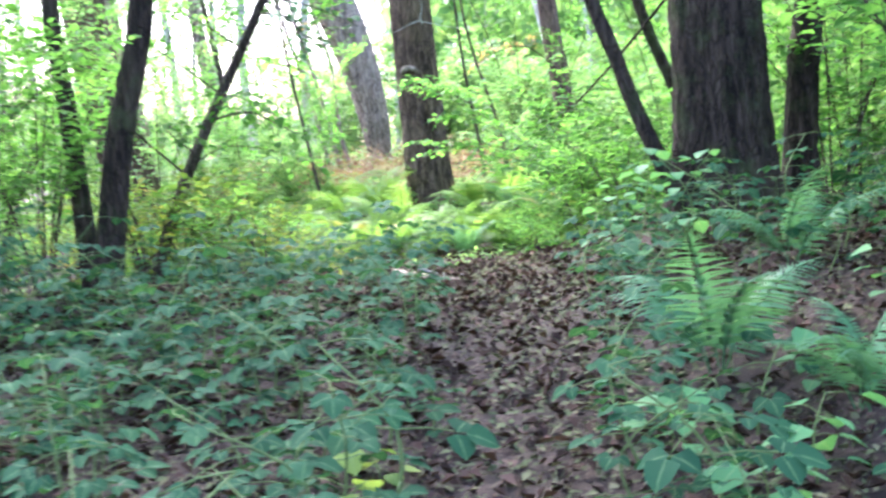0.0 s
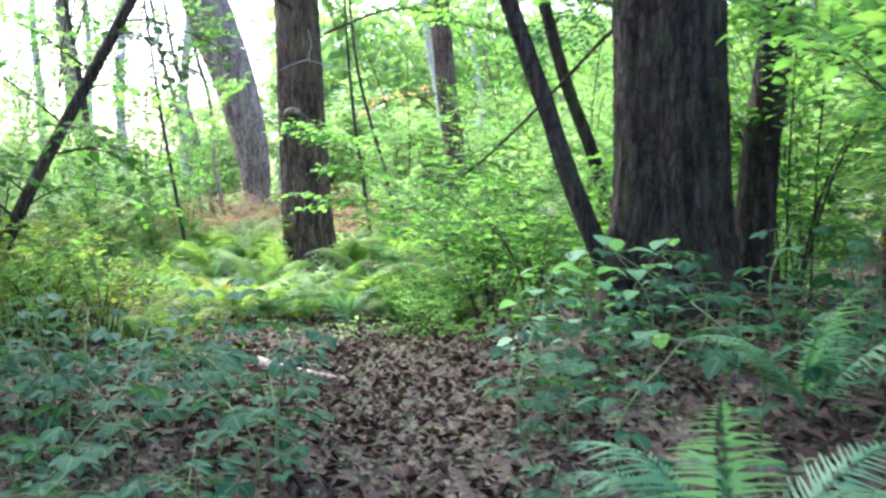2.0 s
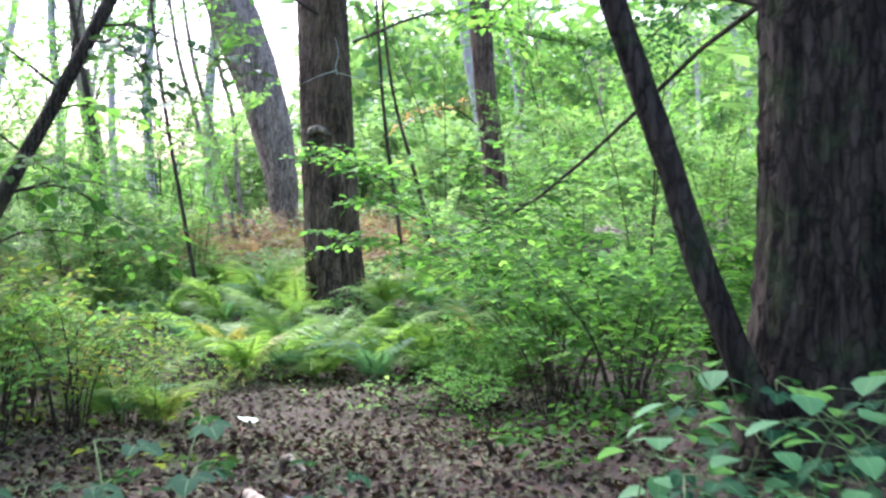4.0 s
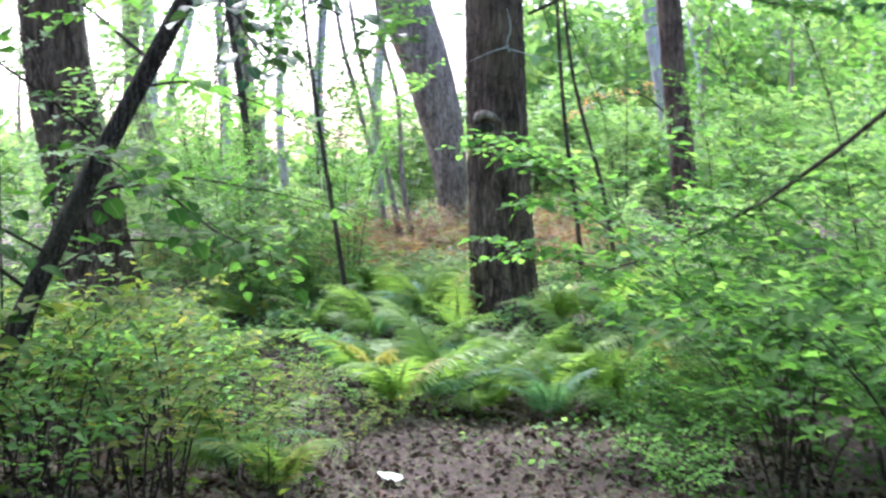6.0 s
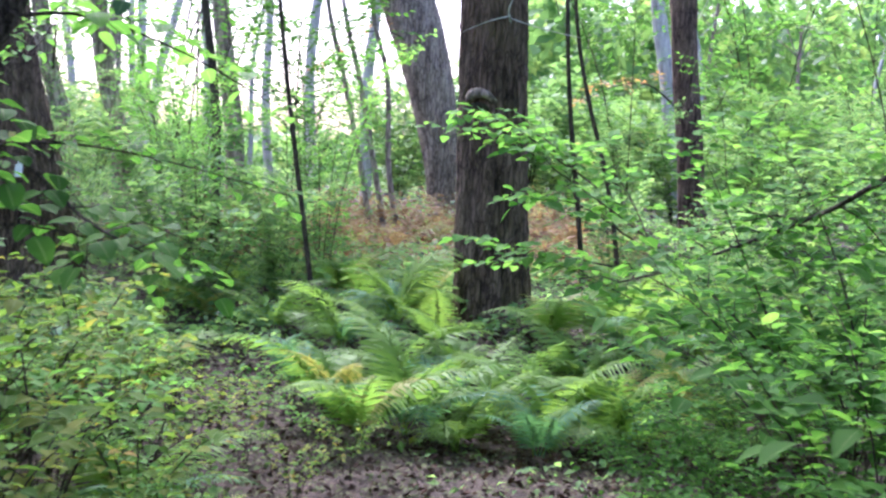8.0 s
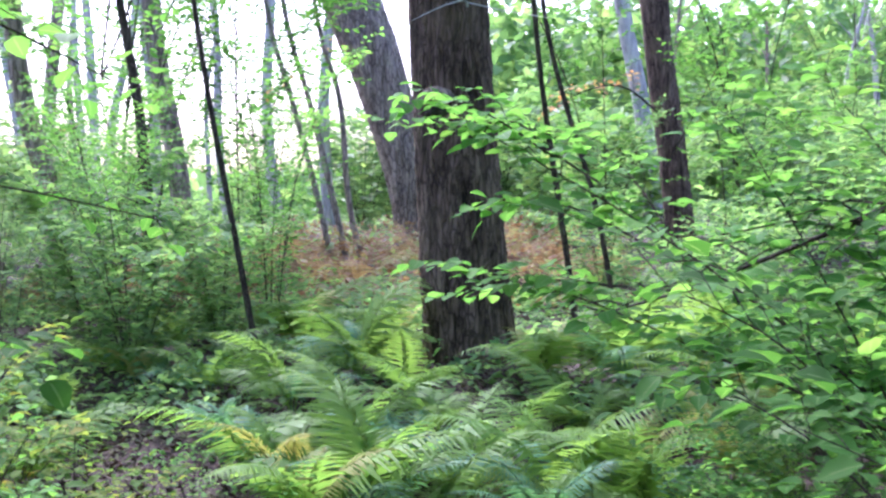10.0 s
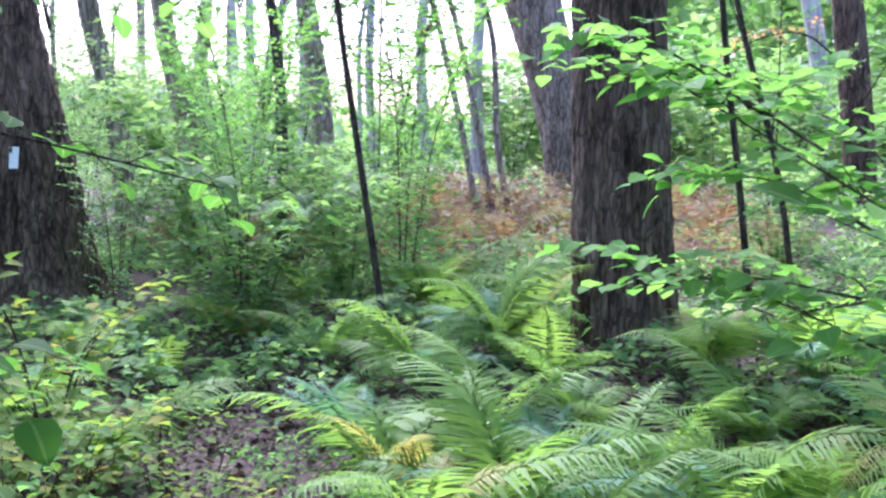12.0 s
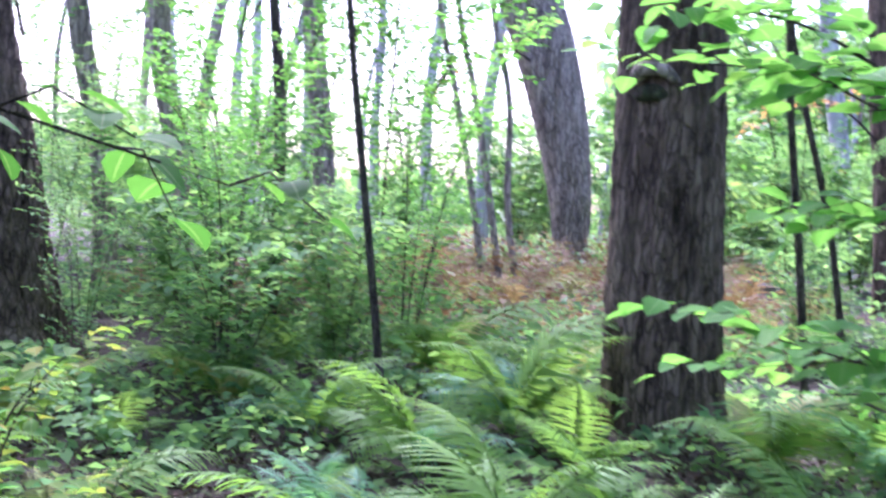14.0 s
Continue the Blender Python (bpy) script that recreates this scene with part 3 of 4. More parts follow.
for pts, r in (([(-0.2, 18.3, 3.18), (-0.22, 18.15, 3.26), (-0.18, 18.1, 3.4), (-0.22, 18.1, 3.6)], 0.012), ([(-0.2, 18.2, 3.22), (-0.4, 18.12, 3.15), (-0.62, 18.1, 3.05)], 0.009), ([(-0.2, 18.25, 3.2), (0.1, 18.1, 3.1), (0.45, 18.0, 3.02)], 0.007)):
    P = bend(pts, 8) - o
    V, F = tube(P, np.linspace(r, r * 0.4, 8), 5)
    part("dead_twig", mesh_of("dead_twig", V, F, BARK_PALE), oak, "bare bleached twig")
# blazes
for name, (x, z), (w, h), mat, label in (("blaze", (-5.02, 1.6), (0.065, 0.17), PAINT, "white painted trail blaze"), ("blaze", (-5.1, 1.93), (0.06, 0.06), PAINT_Y, "faded yellow spot of paint")):
    bm = bmesh.new()
    bmesh.ops.create_grid(bm, x_segments=4, y_segments=8, size=0.5)
    for v in bm.verts:
        X, Z = x + v.co.x * w, z + v.co.y * h
        cx, r = float(np.interp(Z, [0.9, 1.7, 3.2], [-5.08, -5.2, -5.5])), float(np.interp(Z, [0.9, 1.7, 3.2], [0.43, 0.38, 0.34])) * 1.06 + 0.016
        v.co = Vector((X, 19.2 - math.sqrt(max(r * r - (X - cx) ** 2, 0.001)), Z)) - blazed.location
    me = bpy.data.meshes.new(name)
    bm.to_mesh(me)
    bm.free()
    me.materials.append(mat)
    part(name, me, blazed, label)

# ---- leafy boughs that hang into the view ----
rng = np.random.default_rng(40)


def bough(tree, pts, r=0.02, **kw):
    b = np.array(tree.location)
    return leafy_branch(tree, [tuple(np.array(p) - b) for p in pts], r, rng, **kw)


bough(bank, [(1.95, 8.2, 2.75), (2.4, 9.6, 2.88), (2.25, 11.2, 2.62), (1.87, 12.1, 2.12), (1.5, 13.1, 1.68), (1.25, 13.9, 1.46), (0.9, 14.8, 1.2), (0.4, 15.6, 0.98)], 0.024, leaf=0.075, twig=0.6, gap=0.042, twig_gap=0.12, start=0.52, mat=LEAF_BEECH, bark=BARK_NEAR, droop=0.05)
bough(bank, [(1.75, 7.75, 2.35), (1.62, 8.2, 2.42), (1.45, 8.6, 2.55), (1.2, 9.0, 2.72), (0.9, 9.6, 2.8)], 0.016, leaf=0.085, twig=0.4, gap=0.05, start=0.3, mat=LEAF_BRIGHT, bark=BARK_NEAR)
bough(bank, [(1.75, 8.2, 3.0), (1.4, 9.6, 3.25), (1.1, 11, 3.0), (0.9, 12.2, 2.85)], 0.018, leaf=0.09, twig=0.65, gap=0.042, twig_gap=0.09, mat=LEAF_BRIGHT)
bough(bank, [(2.0, 8.2, 3.1), (2.4, 10.2, 3.4), (2.5, 12.0, 3.15), (2.3, 13.5, 2.85)], 0.018, leaf=0.085, twig=0.75, gap=0.038, twig_gap=0.08, mat=LEAF_BED)
bough(bank, [(2.0, 8.1, 2.6), (2.9, 8.8, 2.7), (3.6, 10.2, 2.5), (3.9, 12, 2.2)], 0.016, leaf=0.09, twig=0.65, gap=0.042, twig_gap=0.09, mat=LEAF_BRIGHT)
bough(oak, [(0.0, 18.5, 3.6), (0.9, 16.8, 3.7), (1.8, 16.2, 3.4), (2.5, 15.8, 3.2)], 0.02, leaf=0.09, twig=0.75, gap=0.042, twig_gap=0.09, mat=LEAF_BEECH)
bough(oak, [(-0.4, 18.4, 3.9), (-1.0, 16.8, 4.0), (-1.6, 16.0, 3.6), (-2.1, 15.6, 3.3)], 0.018, leaf=0.09, twig=0.5, mat=LEAF_BRIGHT)
bough(right, [(2.8, 28.9, 3.0), (2.1, 28.5, 3.5), (1.4, 28.1, 3.4), (0.9, 27.9, 3.1)], 0.02, leaf=0.13, twig=0.6, gap=0.07, mat=LEAF_ORANGE, tmpl=LEAF_SMALL)
bough(right, [(2.8, 28.8, 2.2), (3.2, 28.4, 3.0), (3.6, 28.1, 3.9)], 0.015, leaf=0.11, twig=0.5, gap=0.07, mat=LEAF_YELLOW, tmpl=LEAF_SMALL)
bough(grey, [(-2.6, 35.0, 4.6), (-3.4, 34.6, 5.0), (-4.2, 34.2, 4.6), (-4.8, 34, 4.0)], 0.02, leaf=0.15, twig=0.9, gap=0.09, mat=LEAF_ORANGE, tmpl=LEAF_SMALL)
bough(lean_l, [(-1.72, 11.6, 2.7), (-1.4, 11.2, 2.62), (-1.2, 10.9, 2.4), (-1.05, 10.7, 2.25)], 0.012, leaf=0.09, twig=0.32, mat=LEAF_BACKLIT, tmpl=LEAF_ROUND, start=0.15, gap=0.05, twig_gap=0.1)
bough(lean_l, [(-1.6, 11.6, 2.8), (-1.3, 11.3, 2.75), (-0.95, 11.5, 2.62), (-0.7, 11.8, 2.5)], 0.01, leaf=0.09, twig=0.28, mat=LEAF_BACKLIT, tmpl=LEAF_ROUND, gap=0.05, twig_gap=0.12, start=0.2)
bough(lean_l, [(-2.3, 11.6, 1.7), (-1.8, 11.3, 1.75), (-1.4, 11.0, 1.55), (-1.1, 10.8, 1.45)], 0.012, leaf=0.09, twig=0.35, mat=LEAF_BEECH, tmpl=LEAF_ROUND, start=0.15, gap=0.05, twig_gap=0.1)
bough(lean_l, [(-2.5, 11.55, 1.2), (-2.9, 11.1, 1.7), (-3.1, 10.8, 2.1), (-3.2, 10.5, 2.4)], 0.012, leaf=0.1, twig=0.4, mat=LEAF_BEECH, start=0.15, gap=0.045, twig_gap=0.1)
bough(lean_l, [(-1.9, 11.6, 2.4), (-2.5, 12.0, 2.8), (-3.1, 12.4, 2.9)], 0.012, leaf=0.1, twig=0.45, mat=LEAF_BRIGHT, start=0.15, gap=0.045, twig_gap=0.1)
bough(lean_l, [(-2.2, 11.6, 1.72), (-2.0, 12.2, 1.8), (-1.6, 12.6, 1.74), (-1.0, 12.9, 1.58)], 0.009, leaf=0.075, twig=0.3, gap=0.05, start=0.3, mat=LEAF_BEECH, tmpl=LEAF_ROUND, twig_gap=0.13)
for pts, mat in (([(-2.2, 11.6, 1.75), (-2.0, 11.1, 1.9), (-1.75, 10.7, 1.85), (-1.5, 10.5, 1.7)], LEAF_BEECH), ([(-1.95, 11.6, 2.25), (-1.75, 11.9, 2.3), (-1.45, 12.3, 2.2), (-1.1, 12.6, 2.0)], LEAF_BRIGHT), ([(-2.4, 11.55, 1.4), (-2.5, 11.0, 1.6), (-2.4, 10.6, 1.65), (-2.2, 10.3, 1.5)], LEAF_BEECH), ([(-2.1, 11.6, 1.95), (-2.5, 11.4, 2.3), (-2.8, 11.2, 2.5), (-3.1, 11.0, 2.45)], LEAF_BEECH), ([(-2.5, 11.55, 1.25), (-2.2, 11.9, 1.45), (-1.8, 12.2, 1.4), (-1.45, 12.4, 1.25)], LEAF_BEECH)):
    bough(lean_l, pts, 0.009, leaf=0.095, twig=0.38, gap=0.055, start=0.2, mat=mat, tmpl=LEAF_ROUND, twig_gap=0.1)
bough(blazed, [(-4.7, 18.8, 2.6), (-4.2, 17.6, 2.9), (-3.9, 16.4, 2.5)], 0.015, leaf=0.1, twig=0.5, mat=LEAF_BRIGHT)


# ---- shrubs ----
def make_shrub(name, label, category, seed, stems, height, spread, leaf, mat, tmpl=None, twig=0.35, gap=0.07, lean=(0, 0), start=0.3, twig_gap=0.15, r=0.01, group=""):
    rng = np.random.default_rng(seed)
    ob = thing(name)
    for k in range(stems):
        a = k * 2.399 + rng.uniform(-0.5, 0.5)
        out = np.array([math.cos(a), math.sin(a), 0]) * spread * rng.uniform(0.55, 1.1) + (*lean, 0)
        h = height * rng.uniform(0.7, 1.1)
        foot = np.array([math.cos(a), math.sin(a), 0]) * 0.04
        leafy_branch(ob, [foot - (0, 0, 0.05), foot + out * 0.25 + (0, 0, h * 0.5), foot + out * 0.65 + (0, 0, h * 0.85), foot + out * 1.05 + (0, 0, h)],
                     r * rng.uniform(0.7, 1.2), rng, leaf=leaf, gap=gap, twig=twig, mat=mat, start=start, tmpl=tmpl, name="stem", twig_gap=twig_gap)
    return tagged(ob, label, category, group)


def place(ob, x, y, turn=0, size=1.0, sink=0.0, tilt=0.0):
    return pose(x, y, float(gz(x, y)) - sink, tilt, 0, turn) @ Matrix.Scale(size, 4)


def strew(protos, spots, rng, lo=0.8, hi=1.2):
    """Copies of the prototypes on the spots; the prototypes themselves take the first ones."""
    for k, (x, y) in enumerate(spots):
        p = protos[k % len(protos)]
        m = place(p, x, y, rng.uniform(0, 360), rng.uniform(lo, hi), 0.01, rng.uniform(-6, 6))
        if k < len(protos):
            p.matrix_basis = m
        else:
            copy_thing(p, m)


def spots(rng, n, x0, x1, y0, y1, gap=0.0, apart=0.3, keep=None):
    out = []
    for _ in range(n * 40):
        x, y = rng.uniform(x0, x1), rng.uniform(y0, y1)
        if len(out) >= n:
            break
        if clear_of_path(x, y, gap) and (keep is None or keep(x, y)) and all((x - a) ** 2 + (y - b) ** 2 > apart ** 2 for a, b in out):
            out.append((x, y))
    return out


rng = np.random.default_rng(50)
# the thicket of layered green sprays beside the trail
thicket = [make_shrub("thicket_shrub", "bright green leafy shrub with thin arching stems", "shrub", 60 + k, 7, 1.2, 0.85, 0.1, (LEAF_BEECH, LEAF_BEECH, LEAF_BRIGHT, LEAF_BEECH)[k], twig=0.6, gap=0.056, start=0.25, twig_gap=0.105, r=0.007, group="thicket shrubs") for k in range(4)]
strew(thicket, [(1.45, 9.8), (2.3, 9.4), (1.75, 10.6), (2.7, 10.3), (3.6, 9.4)], rng, 0.75, 0.95)
for k, (x, y) in enumerate([(1.35, 11.3), (2.0, 11.6), (2.9, 11.8), (1.45, 12.3), (2.2, 12.8), (3.2, 13.2), (1.75, 13.6), (2.5, 14.3), (1.95, 15.1), (3.3, 15.0), (2.9, 16.3), (3.8, 11), (4.2, 14), (4.1, 16.6), (2.1, 14.2)]):
    copy_thing(thicket[k % 4], place(thicket[0], x, y, rng.uniform(0, 360), rng.uniform(0.9, 1.2)))
for k, (x, y, sc) in enumerate([(0.85, 12.9, 0.5), (0.75, 13.7, 0.45), (1.15, 13.4, 0.6), (1.2, 14.3, 0.55), (1.0, 12.2, 0.55), (1.5, 14.9, 0.6), (0.8, 11.4, 0.4)]):
    copy_thing(thicket[(k * 3) % 4], place(thicket[0], x, y, k * 71, sc))
# slender sapling that leans across towards the oak
arch = thing("arching_sapling", Matrix.Translation(g(1.75, 12.75)))
b = np.array(arch.location)
rel = lambda pts: [tuple(np.array(p) - b) for p in pts]
leafy_branch(arch, rel([(1.75, 12.75, b[2]), (1.45, 12.85, 0.7), (0.75, 13.4, 1.4), (-0.2, 14.3, 2.05)]), 0.011, np.random.default_rng(71), leaf=0.1, twig=0.36, gap=0.045, start=0.3, mat=LEAF_BRIGHT, tmpl=LEAF_ROUND, name="stem", twig_gap=0.085)
leafy_branch(arch, rel([(1.3, 12.95, 0.85), (0.8, 13.5, 1.05), (0.3, 14.0, 1.25), (-0.25, 14.4, 1.35)]), 0.007, np.random.default_rng(72), leaf=0.095, twig=0.32, gap=0.045, start=0.2, mat=LEAF_BRIGHT, tmpl=LEAF_ROUND, name="stem", twig_gap=0.08)
leafy_branch(arch, rel([(1.55, 12.8, 0.5), (1.6, 12.9, 1.0), (1.5, 13.3, 1.6), (1.3, 13.8, 2.1)]), 0.008, np.random.default_rng(73), leaf=0.095, twig=0.45, gap=0.05, start=0.25, mat=LEAF_BRIGHT, tmpl=LEAF_ROUND, name="stem", twig_gap=0.09)
ra = np.random.default_rng(74)
for pts, ln in (([(0.4, 13.8, 1.72), (0.05, 14.2, 1.95), (-0.5, 14.5, 2.02)], 0.3), ([(0.25, 13.95, 1.82), (-0.1, 14.05, 2.05), (-0.4, 14.2, 2.1)], 0.28), ([(0.2, 14.0, 1.85), (0.1, 14.4, 2.0), (-0.15, 14.8, 2.05)], 0.28),
                ([(0.6, 13.6, 1.45), (0.3, 14.1, 1.62), (-0.05, 14.4, 1.62)], 0.3), ([(0.5, 13.7, 1.3), (0.2, 14.2, 1.3), (-0.2, 14.6, 1.2)], 0.26), ([(0.7, 13.5, 1.4), (0.55, 14.0, 1.75), (0.35, 14.5, 1.9)], 0.36),
                ([(1.35, 12.95, 0.8), (1.1, 13.4, 1.5), (0.95, 13.9, 2.0)], 0.45), ([(1.7, 12.8, 0.5), (1.85, 13.1, 1.3), (1.9, 13.4, 2.0)], 0.5), ([(1.6, 12.8, 0.6), (1.4, 13.3, 1.3), (1.3, 14.0, 1.7)], 0.45)):
    leafy_branch(arch, rel(pts), 0.006, ra, leaf=0.088, twig=ln, gap=0.042, start=0.15, mat=LEAF_BRIGHT, tmpl=LEAF_ROUND, name="stem", twig_gap=0.075)
tagged(arch, "slender sapling arching over with bright green leaves", "sapling")
# near shrub that reaches in beside the trail's first metres
near = [make_shrub("broadleaf_shrub", "leafy shrub with layered green sprays", "shrub", 80 + k, 7, 1.7, 1.0, 0.095, LEAF_BRIGHT, twig=0.55, gap=0.046, start=0.25, twig_gap=0.085, group="bank shrubs") for k in range(2)]
strew(near, [(2.0, 4.3), (2.55, 5.6), (3.1, 6.8), (3.5, 8.0), (-3.2, 6.9), (-3.7, 9.4), (3.2, 5.0), (-2.9, 8.4), (2.9, 9.0)], rng, 0.85, 1.15)
# yellowing saplings on the other side
yel = [make_shrub("yellowing_shrub", "small shrub with yellow-green leaves on thin stems", "shrub", 90 + k, 5, 0.85, 0.5, 0.105, (LEAF_YELLOW, LEAF_BRIGHT, LEAF_YELLOW)[k % 3], twig=0.38, gap=0.06, start=0.25, twig_gap=0.11, r=0.008, group="yellowing shrubs") for k in range(3)]
strew(yel, spots(rng, 26, -5.2, -2.2, 10.8, 16.4, 1.0, 0.55), rng, 0.75, 1.15)
for k, (x, y, sc) in enumerate([(-1.75, 11.0, 0.85), (-2.2, 11.2, 1.1), (-2.6, 11.7, 1.2), (-1.85, 11.8, 0.95), (-2.3, 12.3, 1.1), (-2.8, 12.8, 1.2), (-1.7, 12.6, 0.8), (-2.1, 13.1, 0.9), (-2.6, 13.7, 1.0), (-3.1, 12.2, 1.25), (-2.0, 10.5, 0.8), (-2.7, 10.6, 1.1), (-1.35, 11.9, 0.5), (-1.45, 12.4, 0.55), (-1.75, 13.7, 0.6)]):
    copy_thing(yel[k % 3], place(yel[0], x, y, k * 97, sc))
for k, (x, y, sc) in enumerate([(-1.15, 13.6, 0.4), (-1.6, 14.3, 0.5), (-1.25, 14.7, 0.5), (-1.9, 14.8, 0.6), (-2.3, 14.4, 0.7), (-1.7, 15.4, 0.55), (-2.4, 15.5, 0.6), (-0.95, 14.2, 0.4), (-1.2, 15.2, 0.4), (-2.9, 15.0, 0.8)]):
    copy_thing(yel[(k * 2) % 3], place(yel[0], x, y, k * 77, sc))
# more of them out of sight beside and behind the start
strew_rng = np.random.default_rng(58)
for k, (x, y) in enumerate(spots(strew_rng, 8, -12, -5.2, -7, 9, 0, 1.2) + spots(strew_rng, 8, 4.6, 12, -7, 9, 0, 1.2) + spots(strew_rng, 4, -5, 5, -9, -3, 1.2, 1.2)):
    copy_thing(yel[k % 3], place(yel[0], x, y, k * 53, strew_rng.uniform(0.8, 1.3)))
# bushes behind the ferns
bush = [make_shrub("bush", "dense green bush with small leaves", "shrub", 100 + k, 6, 1.7, 0.9, 0.12, LEAF_BUSH, tmpl=LEAF, twig=0.55, gap=0.046, start=0.06, twig_gap=0.09, r=0.006, group="bushes") for k in range(3)]
strew(bush, [(-2.5, 19.6), (-3.1, 18.9), (-3.9, 20.2), (-3.0, 21.0), (-4.6, 21.5), (-6.2, 20.5), (-4.0, 22.6), (-5.6, 23.5), (-7.2, 22.4), (-7.9, 20.6), (1.9, 19.2), (2.9, 20.2), (3.8, 18.6), (2.3, 22), (4.4, 21.5), (1.2, 22.8), (5.4, 19.5), (-6.4, 17.2), (-7.4, 19), (3.4, 24), (5.2, 25)], rng, 0.6, 1.15)

# taller leafy saplings that close the view on both sides
tall = [make_shrub("leafy_sapling", "tall thin sapling with layered green leaves", "sapling", 120 + k, 3, 3.0, 1.25, 0.095, (LEAF_BEECH, LEAF_BRIGHT, LEAF_BUSH)[k], tmpl=LEAF_SMALL, twig=0.8, gap=0.04, start=0.1, twig_gap=0.075, r=0.009, group="leafy saplings") for k in range(3)]
strew(tall, [(-3.3, 7.9), (-4.0, 9.0), (-3.5, 10.3), (-4.4, 11.4), (-5.0, 13.2), (-3.0, 12.3), (-6.2, 15.4), (3.3, 9.6), (3.9, 12.2), (4.4, 15.2), (3.5, 17.8), (4.9, 19.3), (2.6, 22.5), (5.6, 23), (4.2, 26), (7.2, 26), (6.4, 20.5), (1.6, 25.5), (9, 29), (6.2, 30), (4.0, 6.8), (4.2, 9)], rng, 0.8, 1.25)
for k, (x, y, sc) in enumerate([(-2.15, 20.0, 0.75), (-2.75, 20.4, 0.62), (-3.3, 19.3, 0.62), (-4.1, 18.7, 0.55), (-3.9, 20.8, 0.7), (-5.0, 20.6, 0.7), (-4.4, 22.0, 0.75), (-5.9, 21.6, 0.85), (-2.4, 21.6, 0.6)]):
    copy_thing(tall[1 + k % 2], place(tall[0], x, y, k * 83, sc))
for k, (x, y, sc) in enumerate([(-3.4, 24.5, 1.5), (-5.4, 25.5, 1.7), (-7.2, 24.0, 1.6), (-4.3, 31, 1.9), (-6.6, 31, 2.0), (-9.0, 28, 1.8), (-8.2, 34, 2.0), (4.8, 32, 2.0), (7.5, 34, 2.2), (2.2, 33, 1.8)]):
    copy_thing(tall[k % 3], place(tall[0], x, y, k * 67, sc))

# ---- plants of the leafy bed: every leaf a part ----
def trefoil(droop, mat):
    """A leaf of three leaflets on one stalk."""
    s = Soup()
    V, F, U = leaf_template(4, 0.9, 0.1, 0.24 * droop, 0.4, 0.05, 0.14)
    for turn, size, ahead in ((0, 1.0, 0.22), (72, 0.85, 0.05), (-68, 0.88, 0.05)):
        c, n = math.cos(radians(turn)), math.sin(radians(turn))
        W = V * size
        s.add(np.stack([W[:, 0] * c - W[:, 1] * n, W[:, 0] * n + W[:, 1] * c + ahead, W[:, 2] - 0.05 * abs(n)], 1), F, U)
    return s.mesh("leaf", mat)


LEAF_ME = [trefoil(k, LEAF_BED) for k in (0.8, 1.3, 0.4)]
BROAD_ME = [mesh_of("leaf", LEAF_ROUND[0] * (1, 1, k), LEAF_ROUND[1], LEAF_BROAD, LEAF_ROUND[2]) for k in (0.8, 1.2)]
GOLD_ME = [mesh_of("leaf", LEAF_ROUND[0] * (1, 1, k), LEAF_ROUND[1], LEAF_GOLD, LEAF_ROUND[2]) for k in (0.8, 1.2)]


def bed_plant(seed, height, n, leaf, mes=LEAF_ME, label="low leafy plant with broad bluish-green leaves"):
    rng = np.random.default_rng(seed)
    ob = thing("leafy_seedling")
    P = bend([(0, 0, -0.03), (rng.normal(0, 0.04), rng.normal(0, 0.04), height * 0.55), (rng.normal(0, 0.09), rng.normal(0, 0.09), height)], 9)
    s = Soup()
    s.add(*tube(P, np.linspace(0.005, 0.002, 9), 5))
    L = []
    for k in range(n):
        u = 0.35 + 0.65 * (k // 2) / max(1, (n - 1) // 2)
        p = P[min(8, int(u * 8))]
        a = (k // 2) * 1.3 + (k % 2) * math.pi + rng.uniform(-0.4, 0.4)
        d = np.array([math.cos(a), math.sin(a), rng.uniform(-0.15, 0.25)])
        q = p + d * rng.uniform(0.05, 0.12)
        V, F = tube(np.array([p, (p + q) / 2 + (0, 0, 0.006), q]), [0.002, 0.0016, 0.0013], 4)
        s.add(V, np.vstack([F, (5 * min(8, int(u * 8)) - s.n, 0, 1)]))
        L.append((q, d))
    part("stem", s.mesh("stem", STALK), ob)
    for q, d in L:
        lf = part("leaf", mes[rng.integers(len(mes))], ob)
        R = frames(np.array([d - (0, 0, 0.2)]), np.array([[rng.normal(0, 0.2), rng.normal(0, 0.2), 1]]), [leaf * rng.uniform(0.7, 1.25)])[0]
        lf.matrix_basis = Matrix.Translation(q) @ Matrix(R.tolist()).to_4x4()
    return tagged(ob, label, "plant", "leafy bed")


beds = [bed_plant(200 + k, (0.3, 0.42, 0.5, 0.36, 0.24)[k], (9, 10, 12, 9, 7)[k], (0.062, 0.058, 0.064, 0.068, 0.056)[k]) for k in range(5)]
bed_spots = spots(rng, 185, -2.9, 0.0, 2.0, 7.4, 0.36, 0.125) + spots(rng, 50, 0.5, 2.6, 2.6, 7.2, 0.4, 0.2) + [(0.48, 2.8), (0.5, 3.2), (0.56, 3.6), (0.6, 4.1), (0.62, 4.6), (0.66, 5.1), (0.7, 5.6), (0.75, 6.1), (0.62, 3.0), (0.7, 3.9)] + [(1.25, 6.9), (1.15, 7.3), (1.45, 6.8), (1.3, 7.6)] + spots(rng, 18, -4.5, -2.4, 13, 17.5, 0.5, 0.3)
strew(beds, bed_spots, rng, 0.8, 1.25)
broad = [bed_plant(220 + k, (0.3, 0.22)[k], (11, 9)[k], (0.115, 0.1)[k], BROAD_ME, "low plant with broad pale green leaves") for k in range(2)]
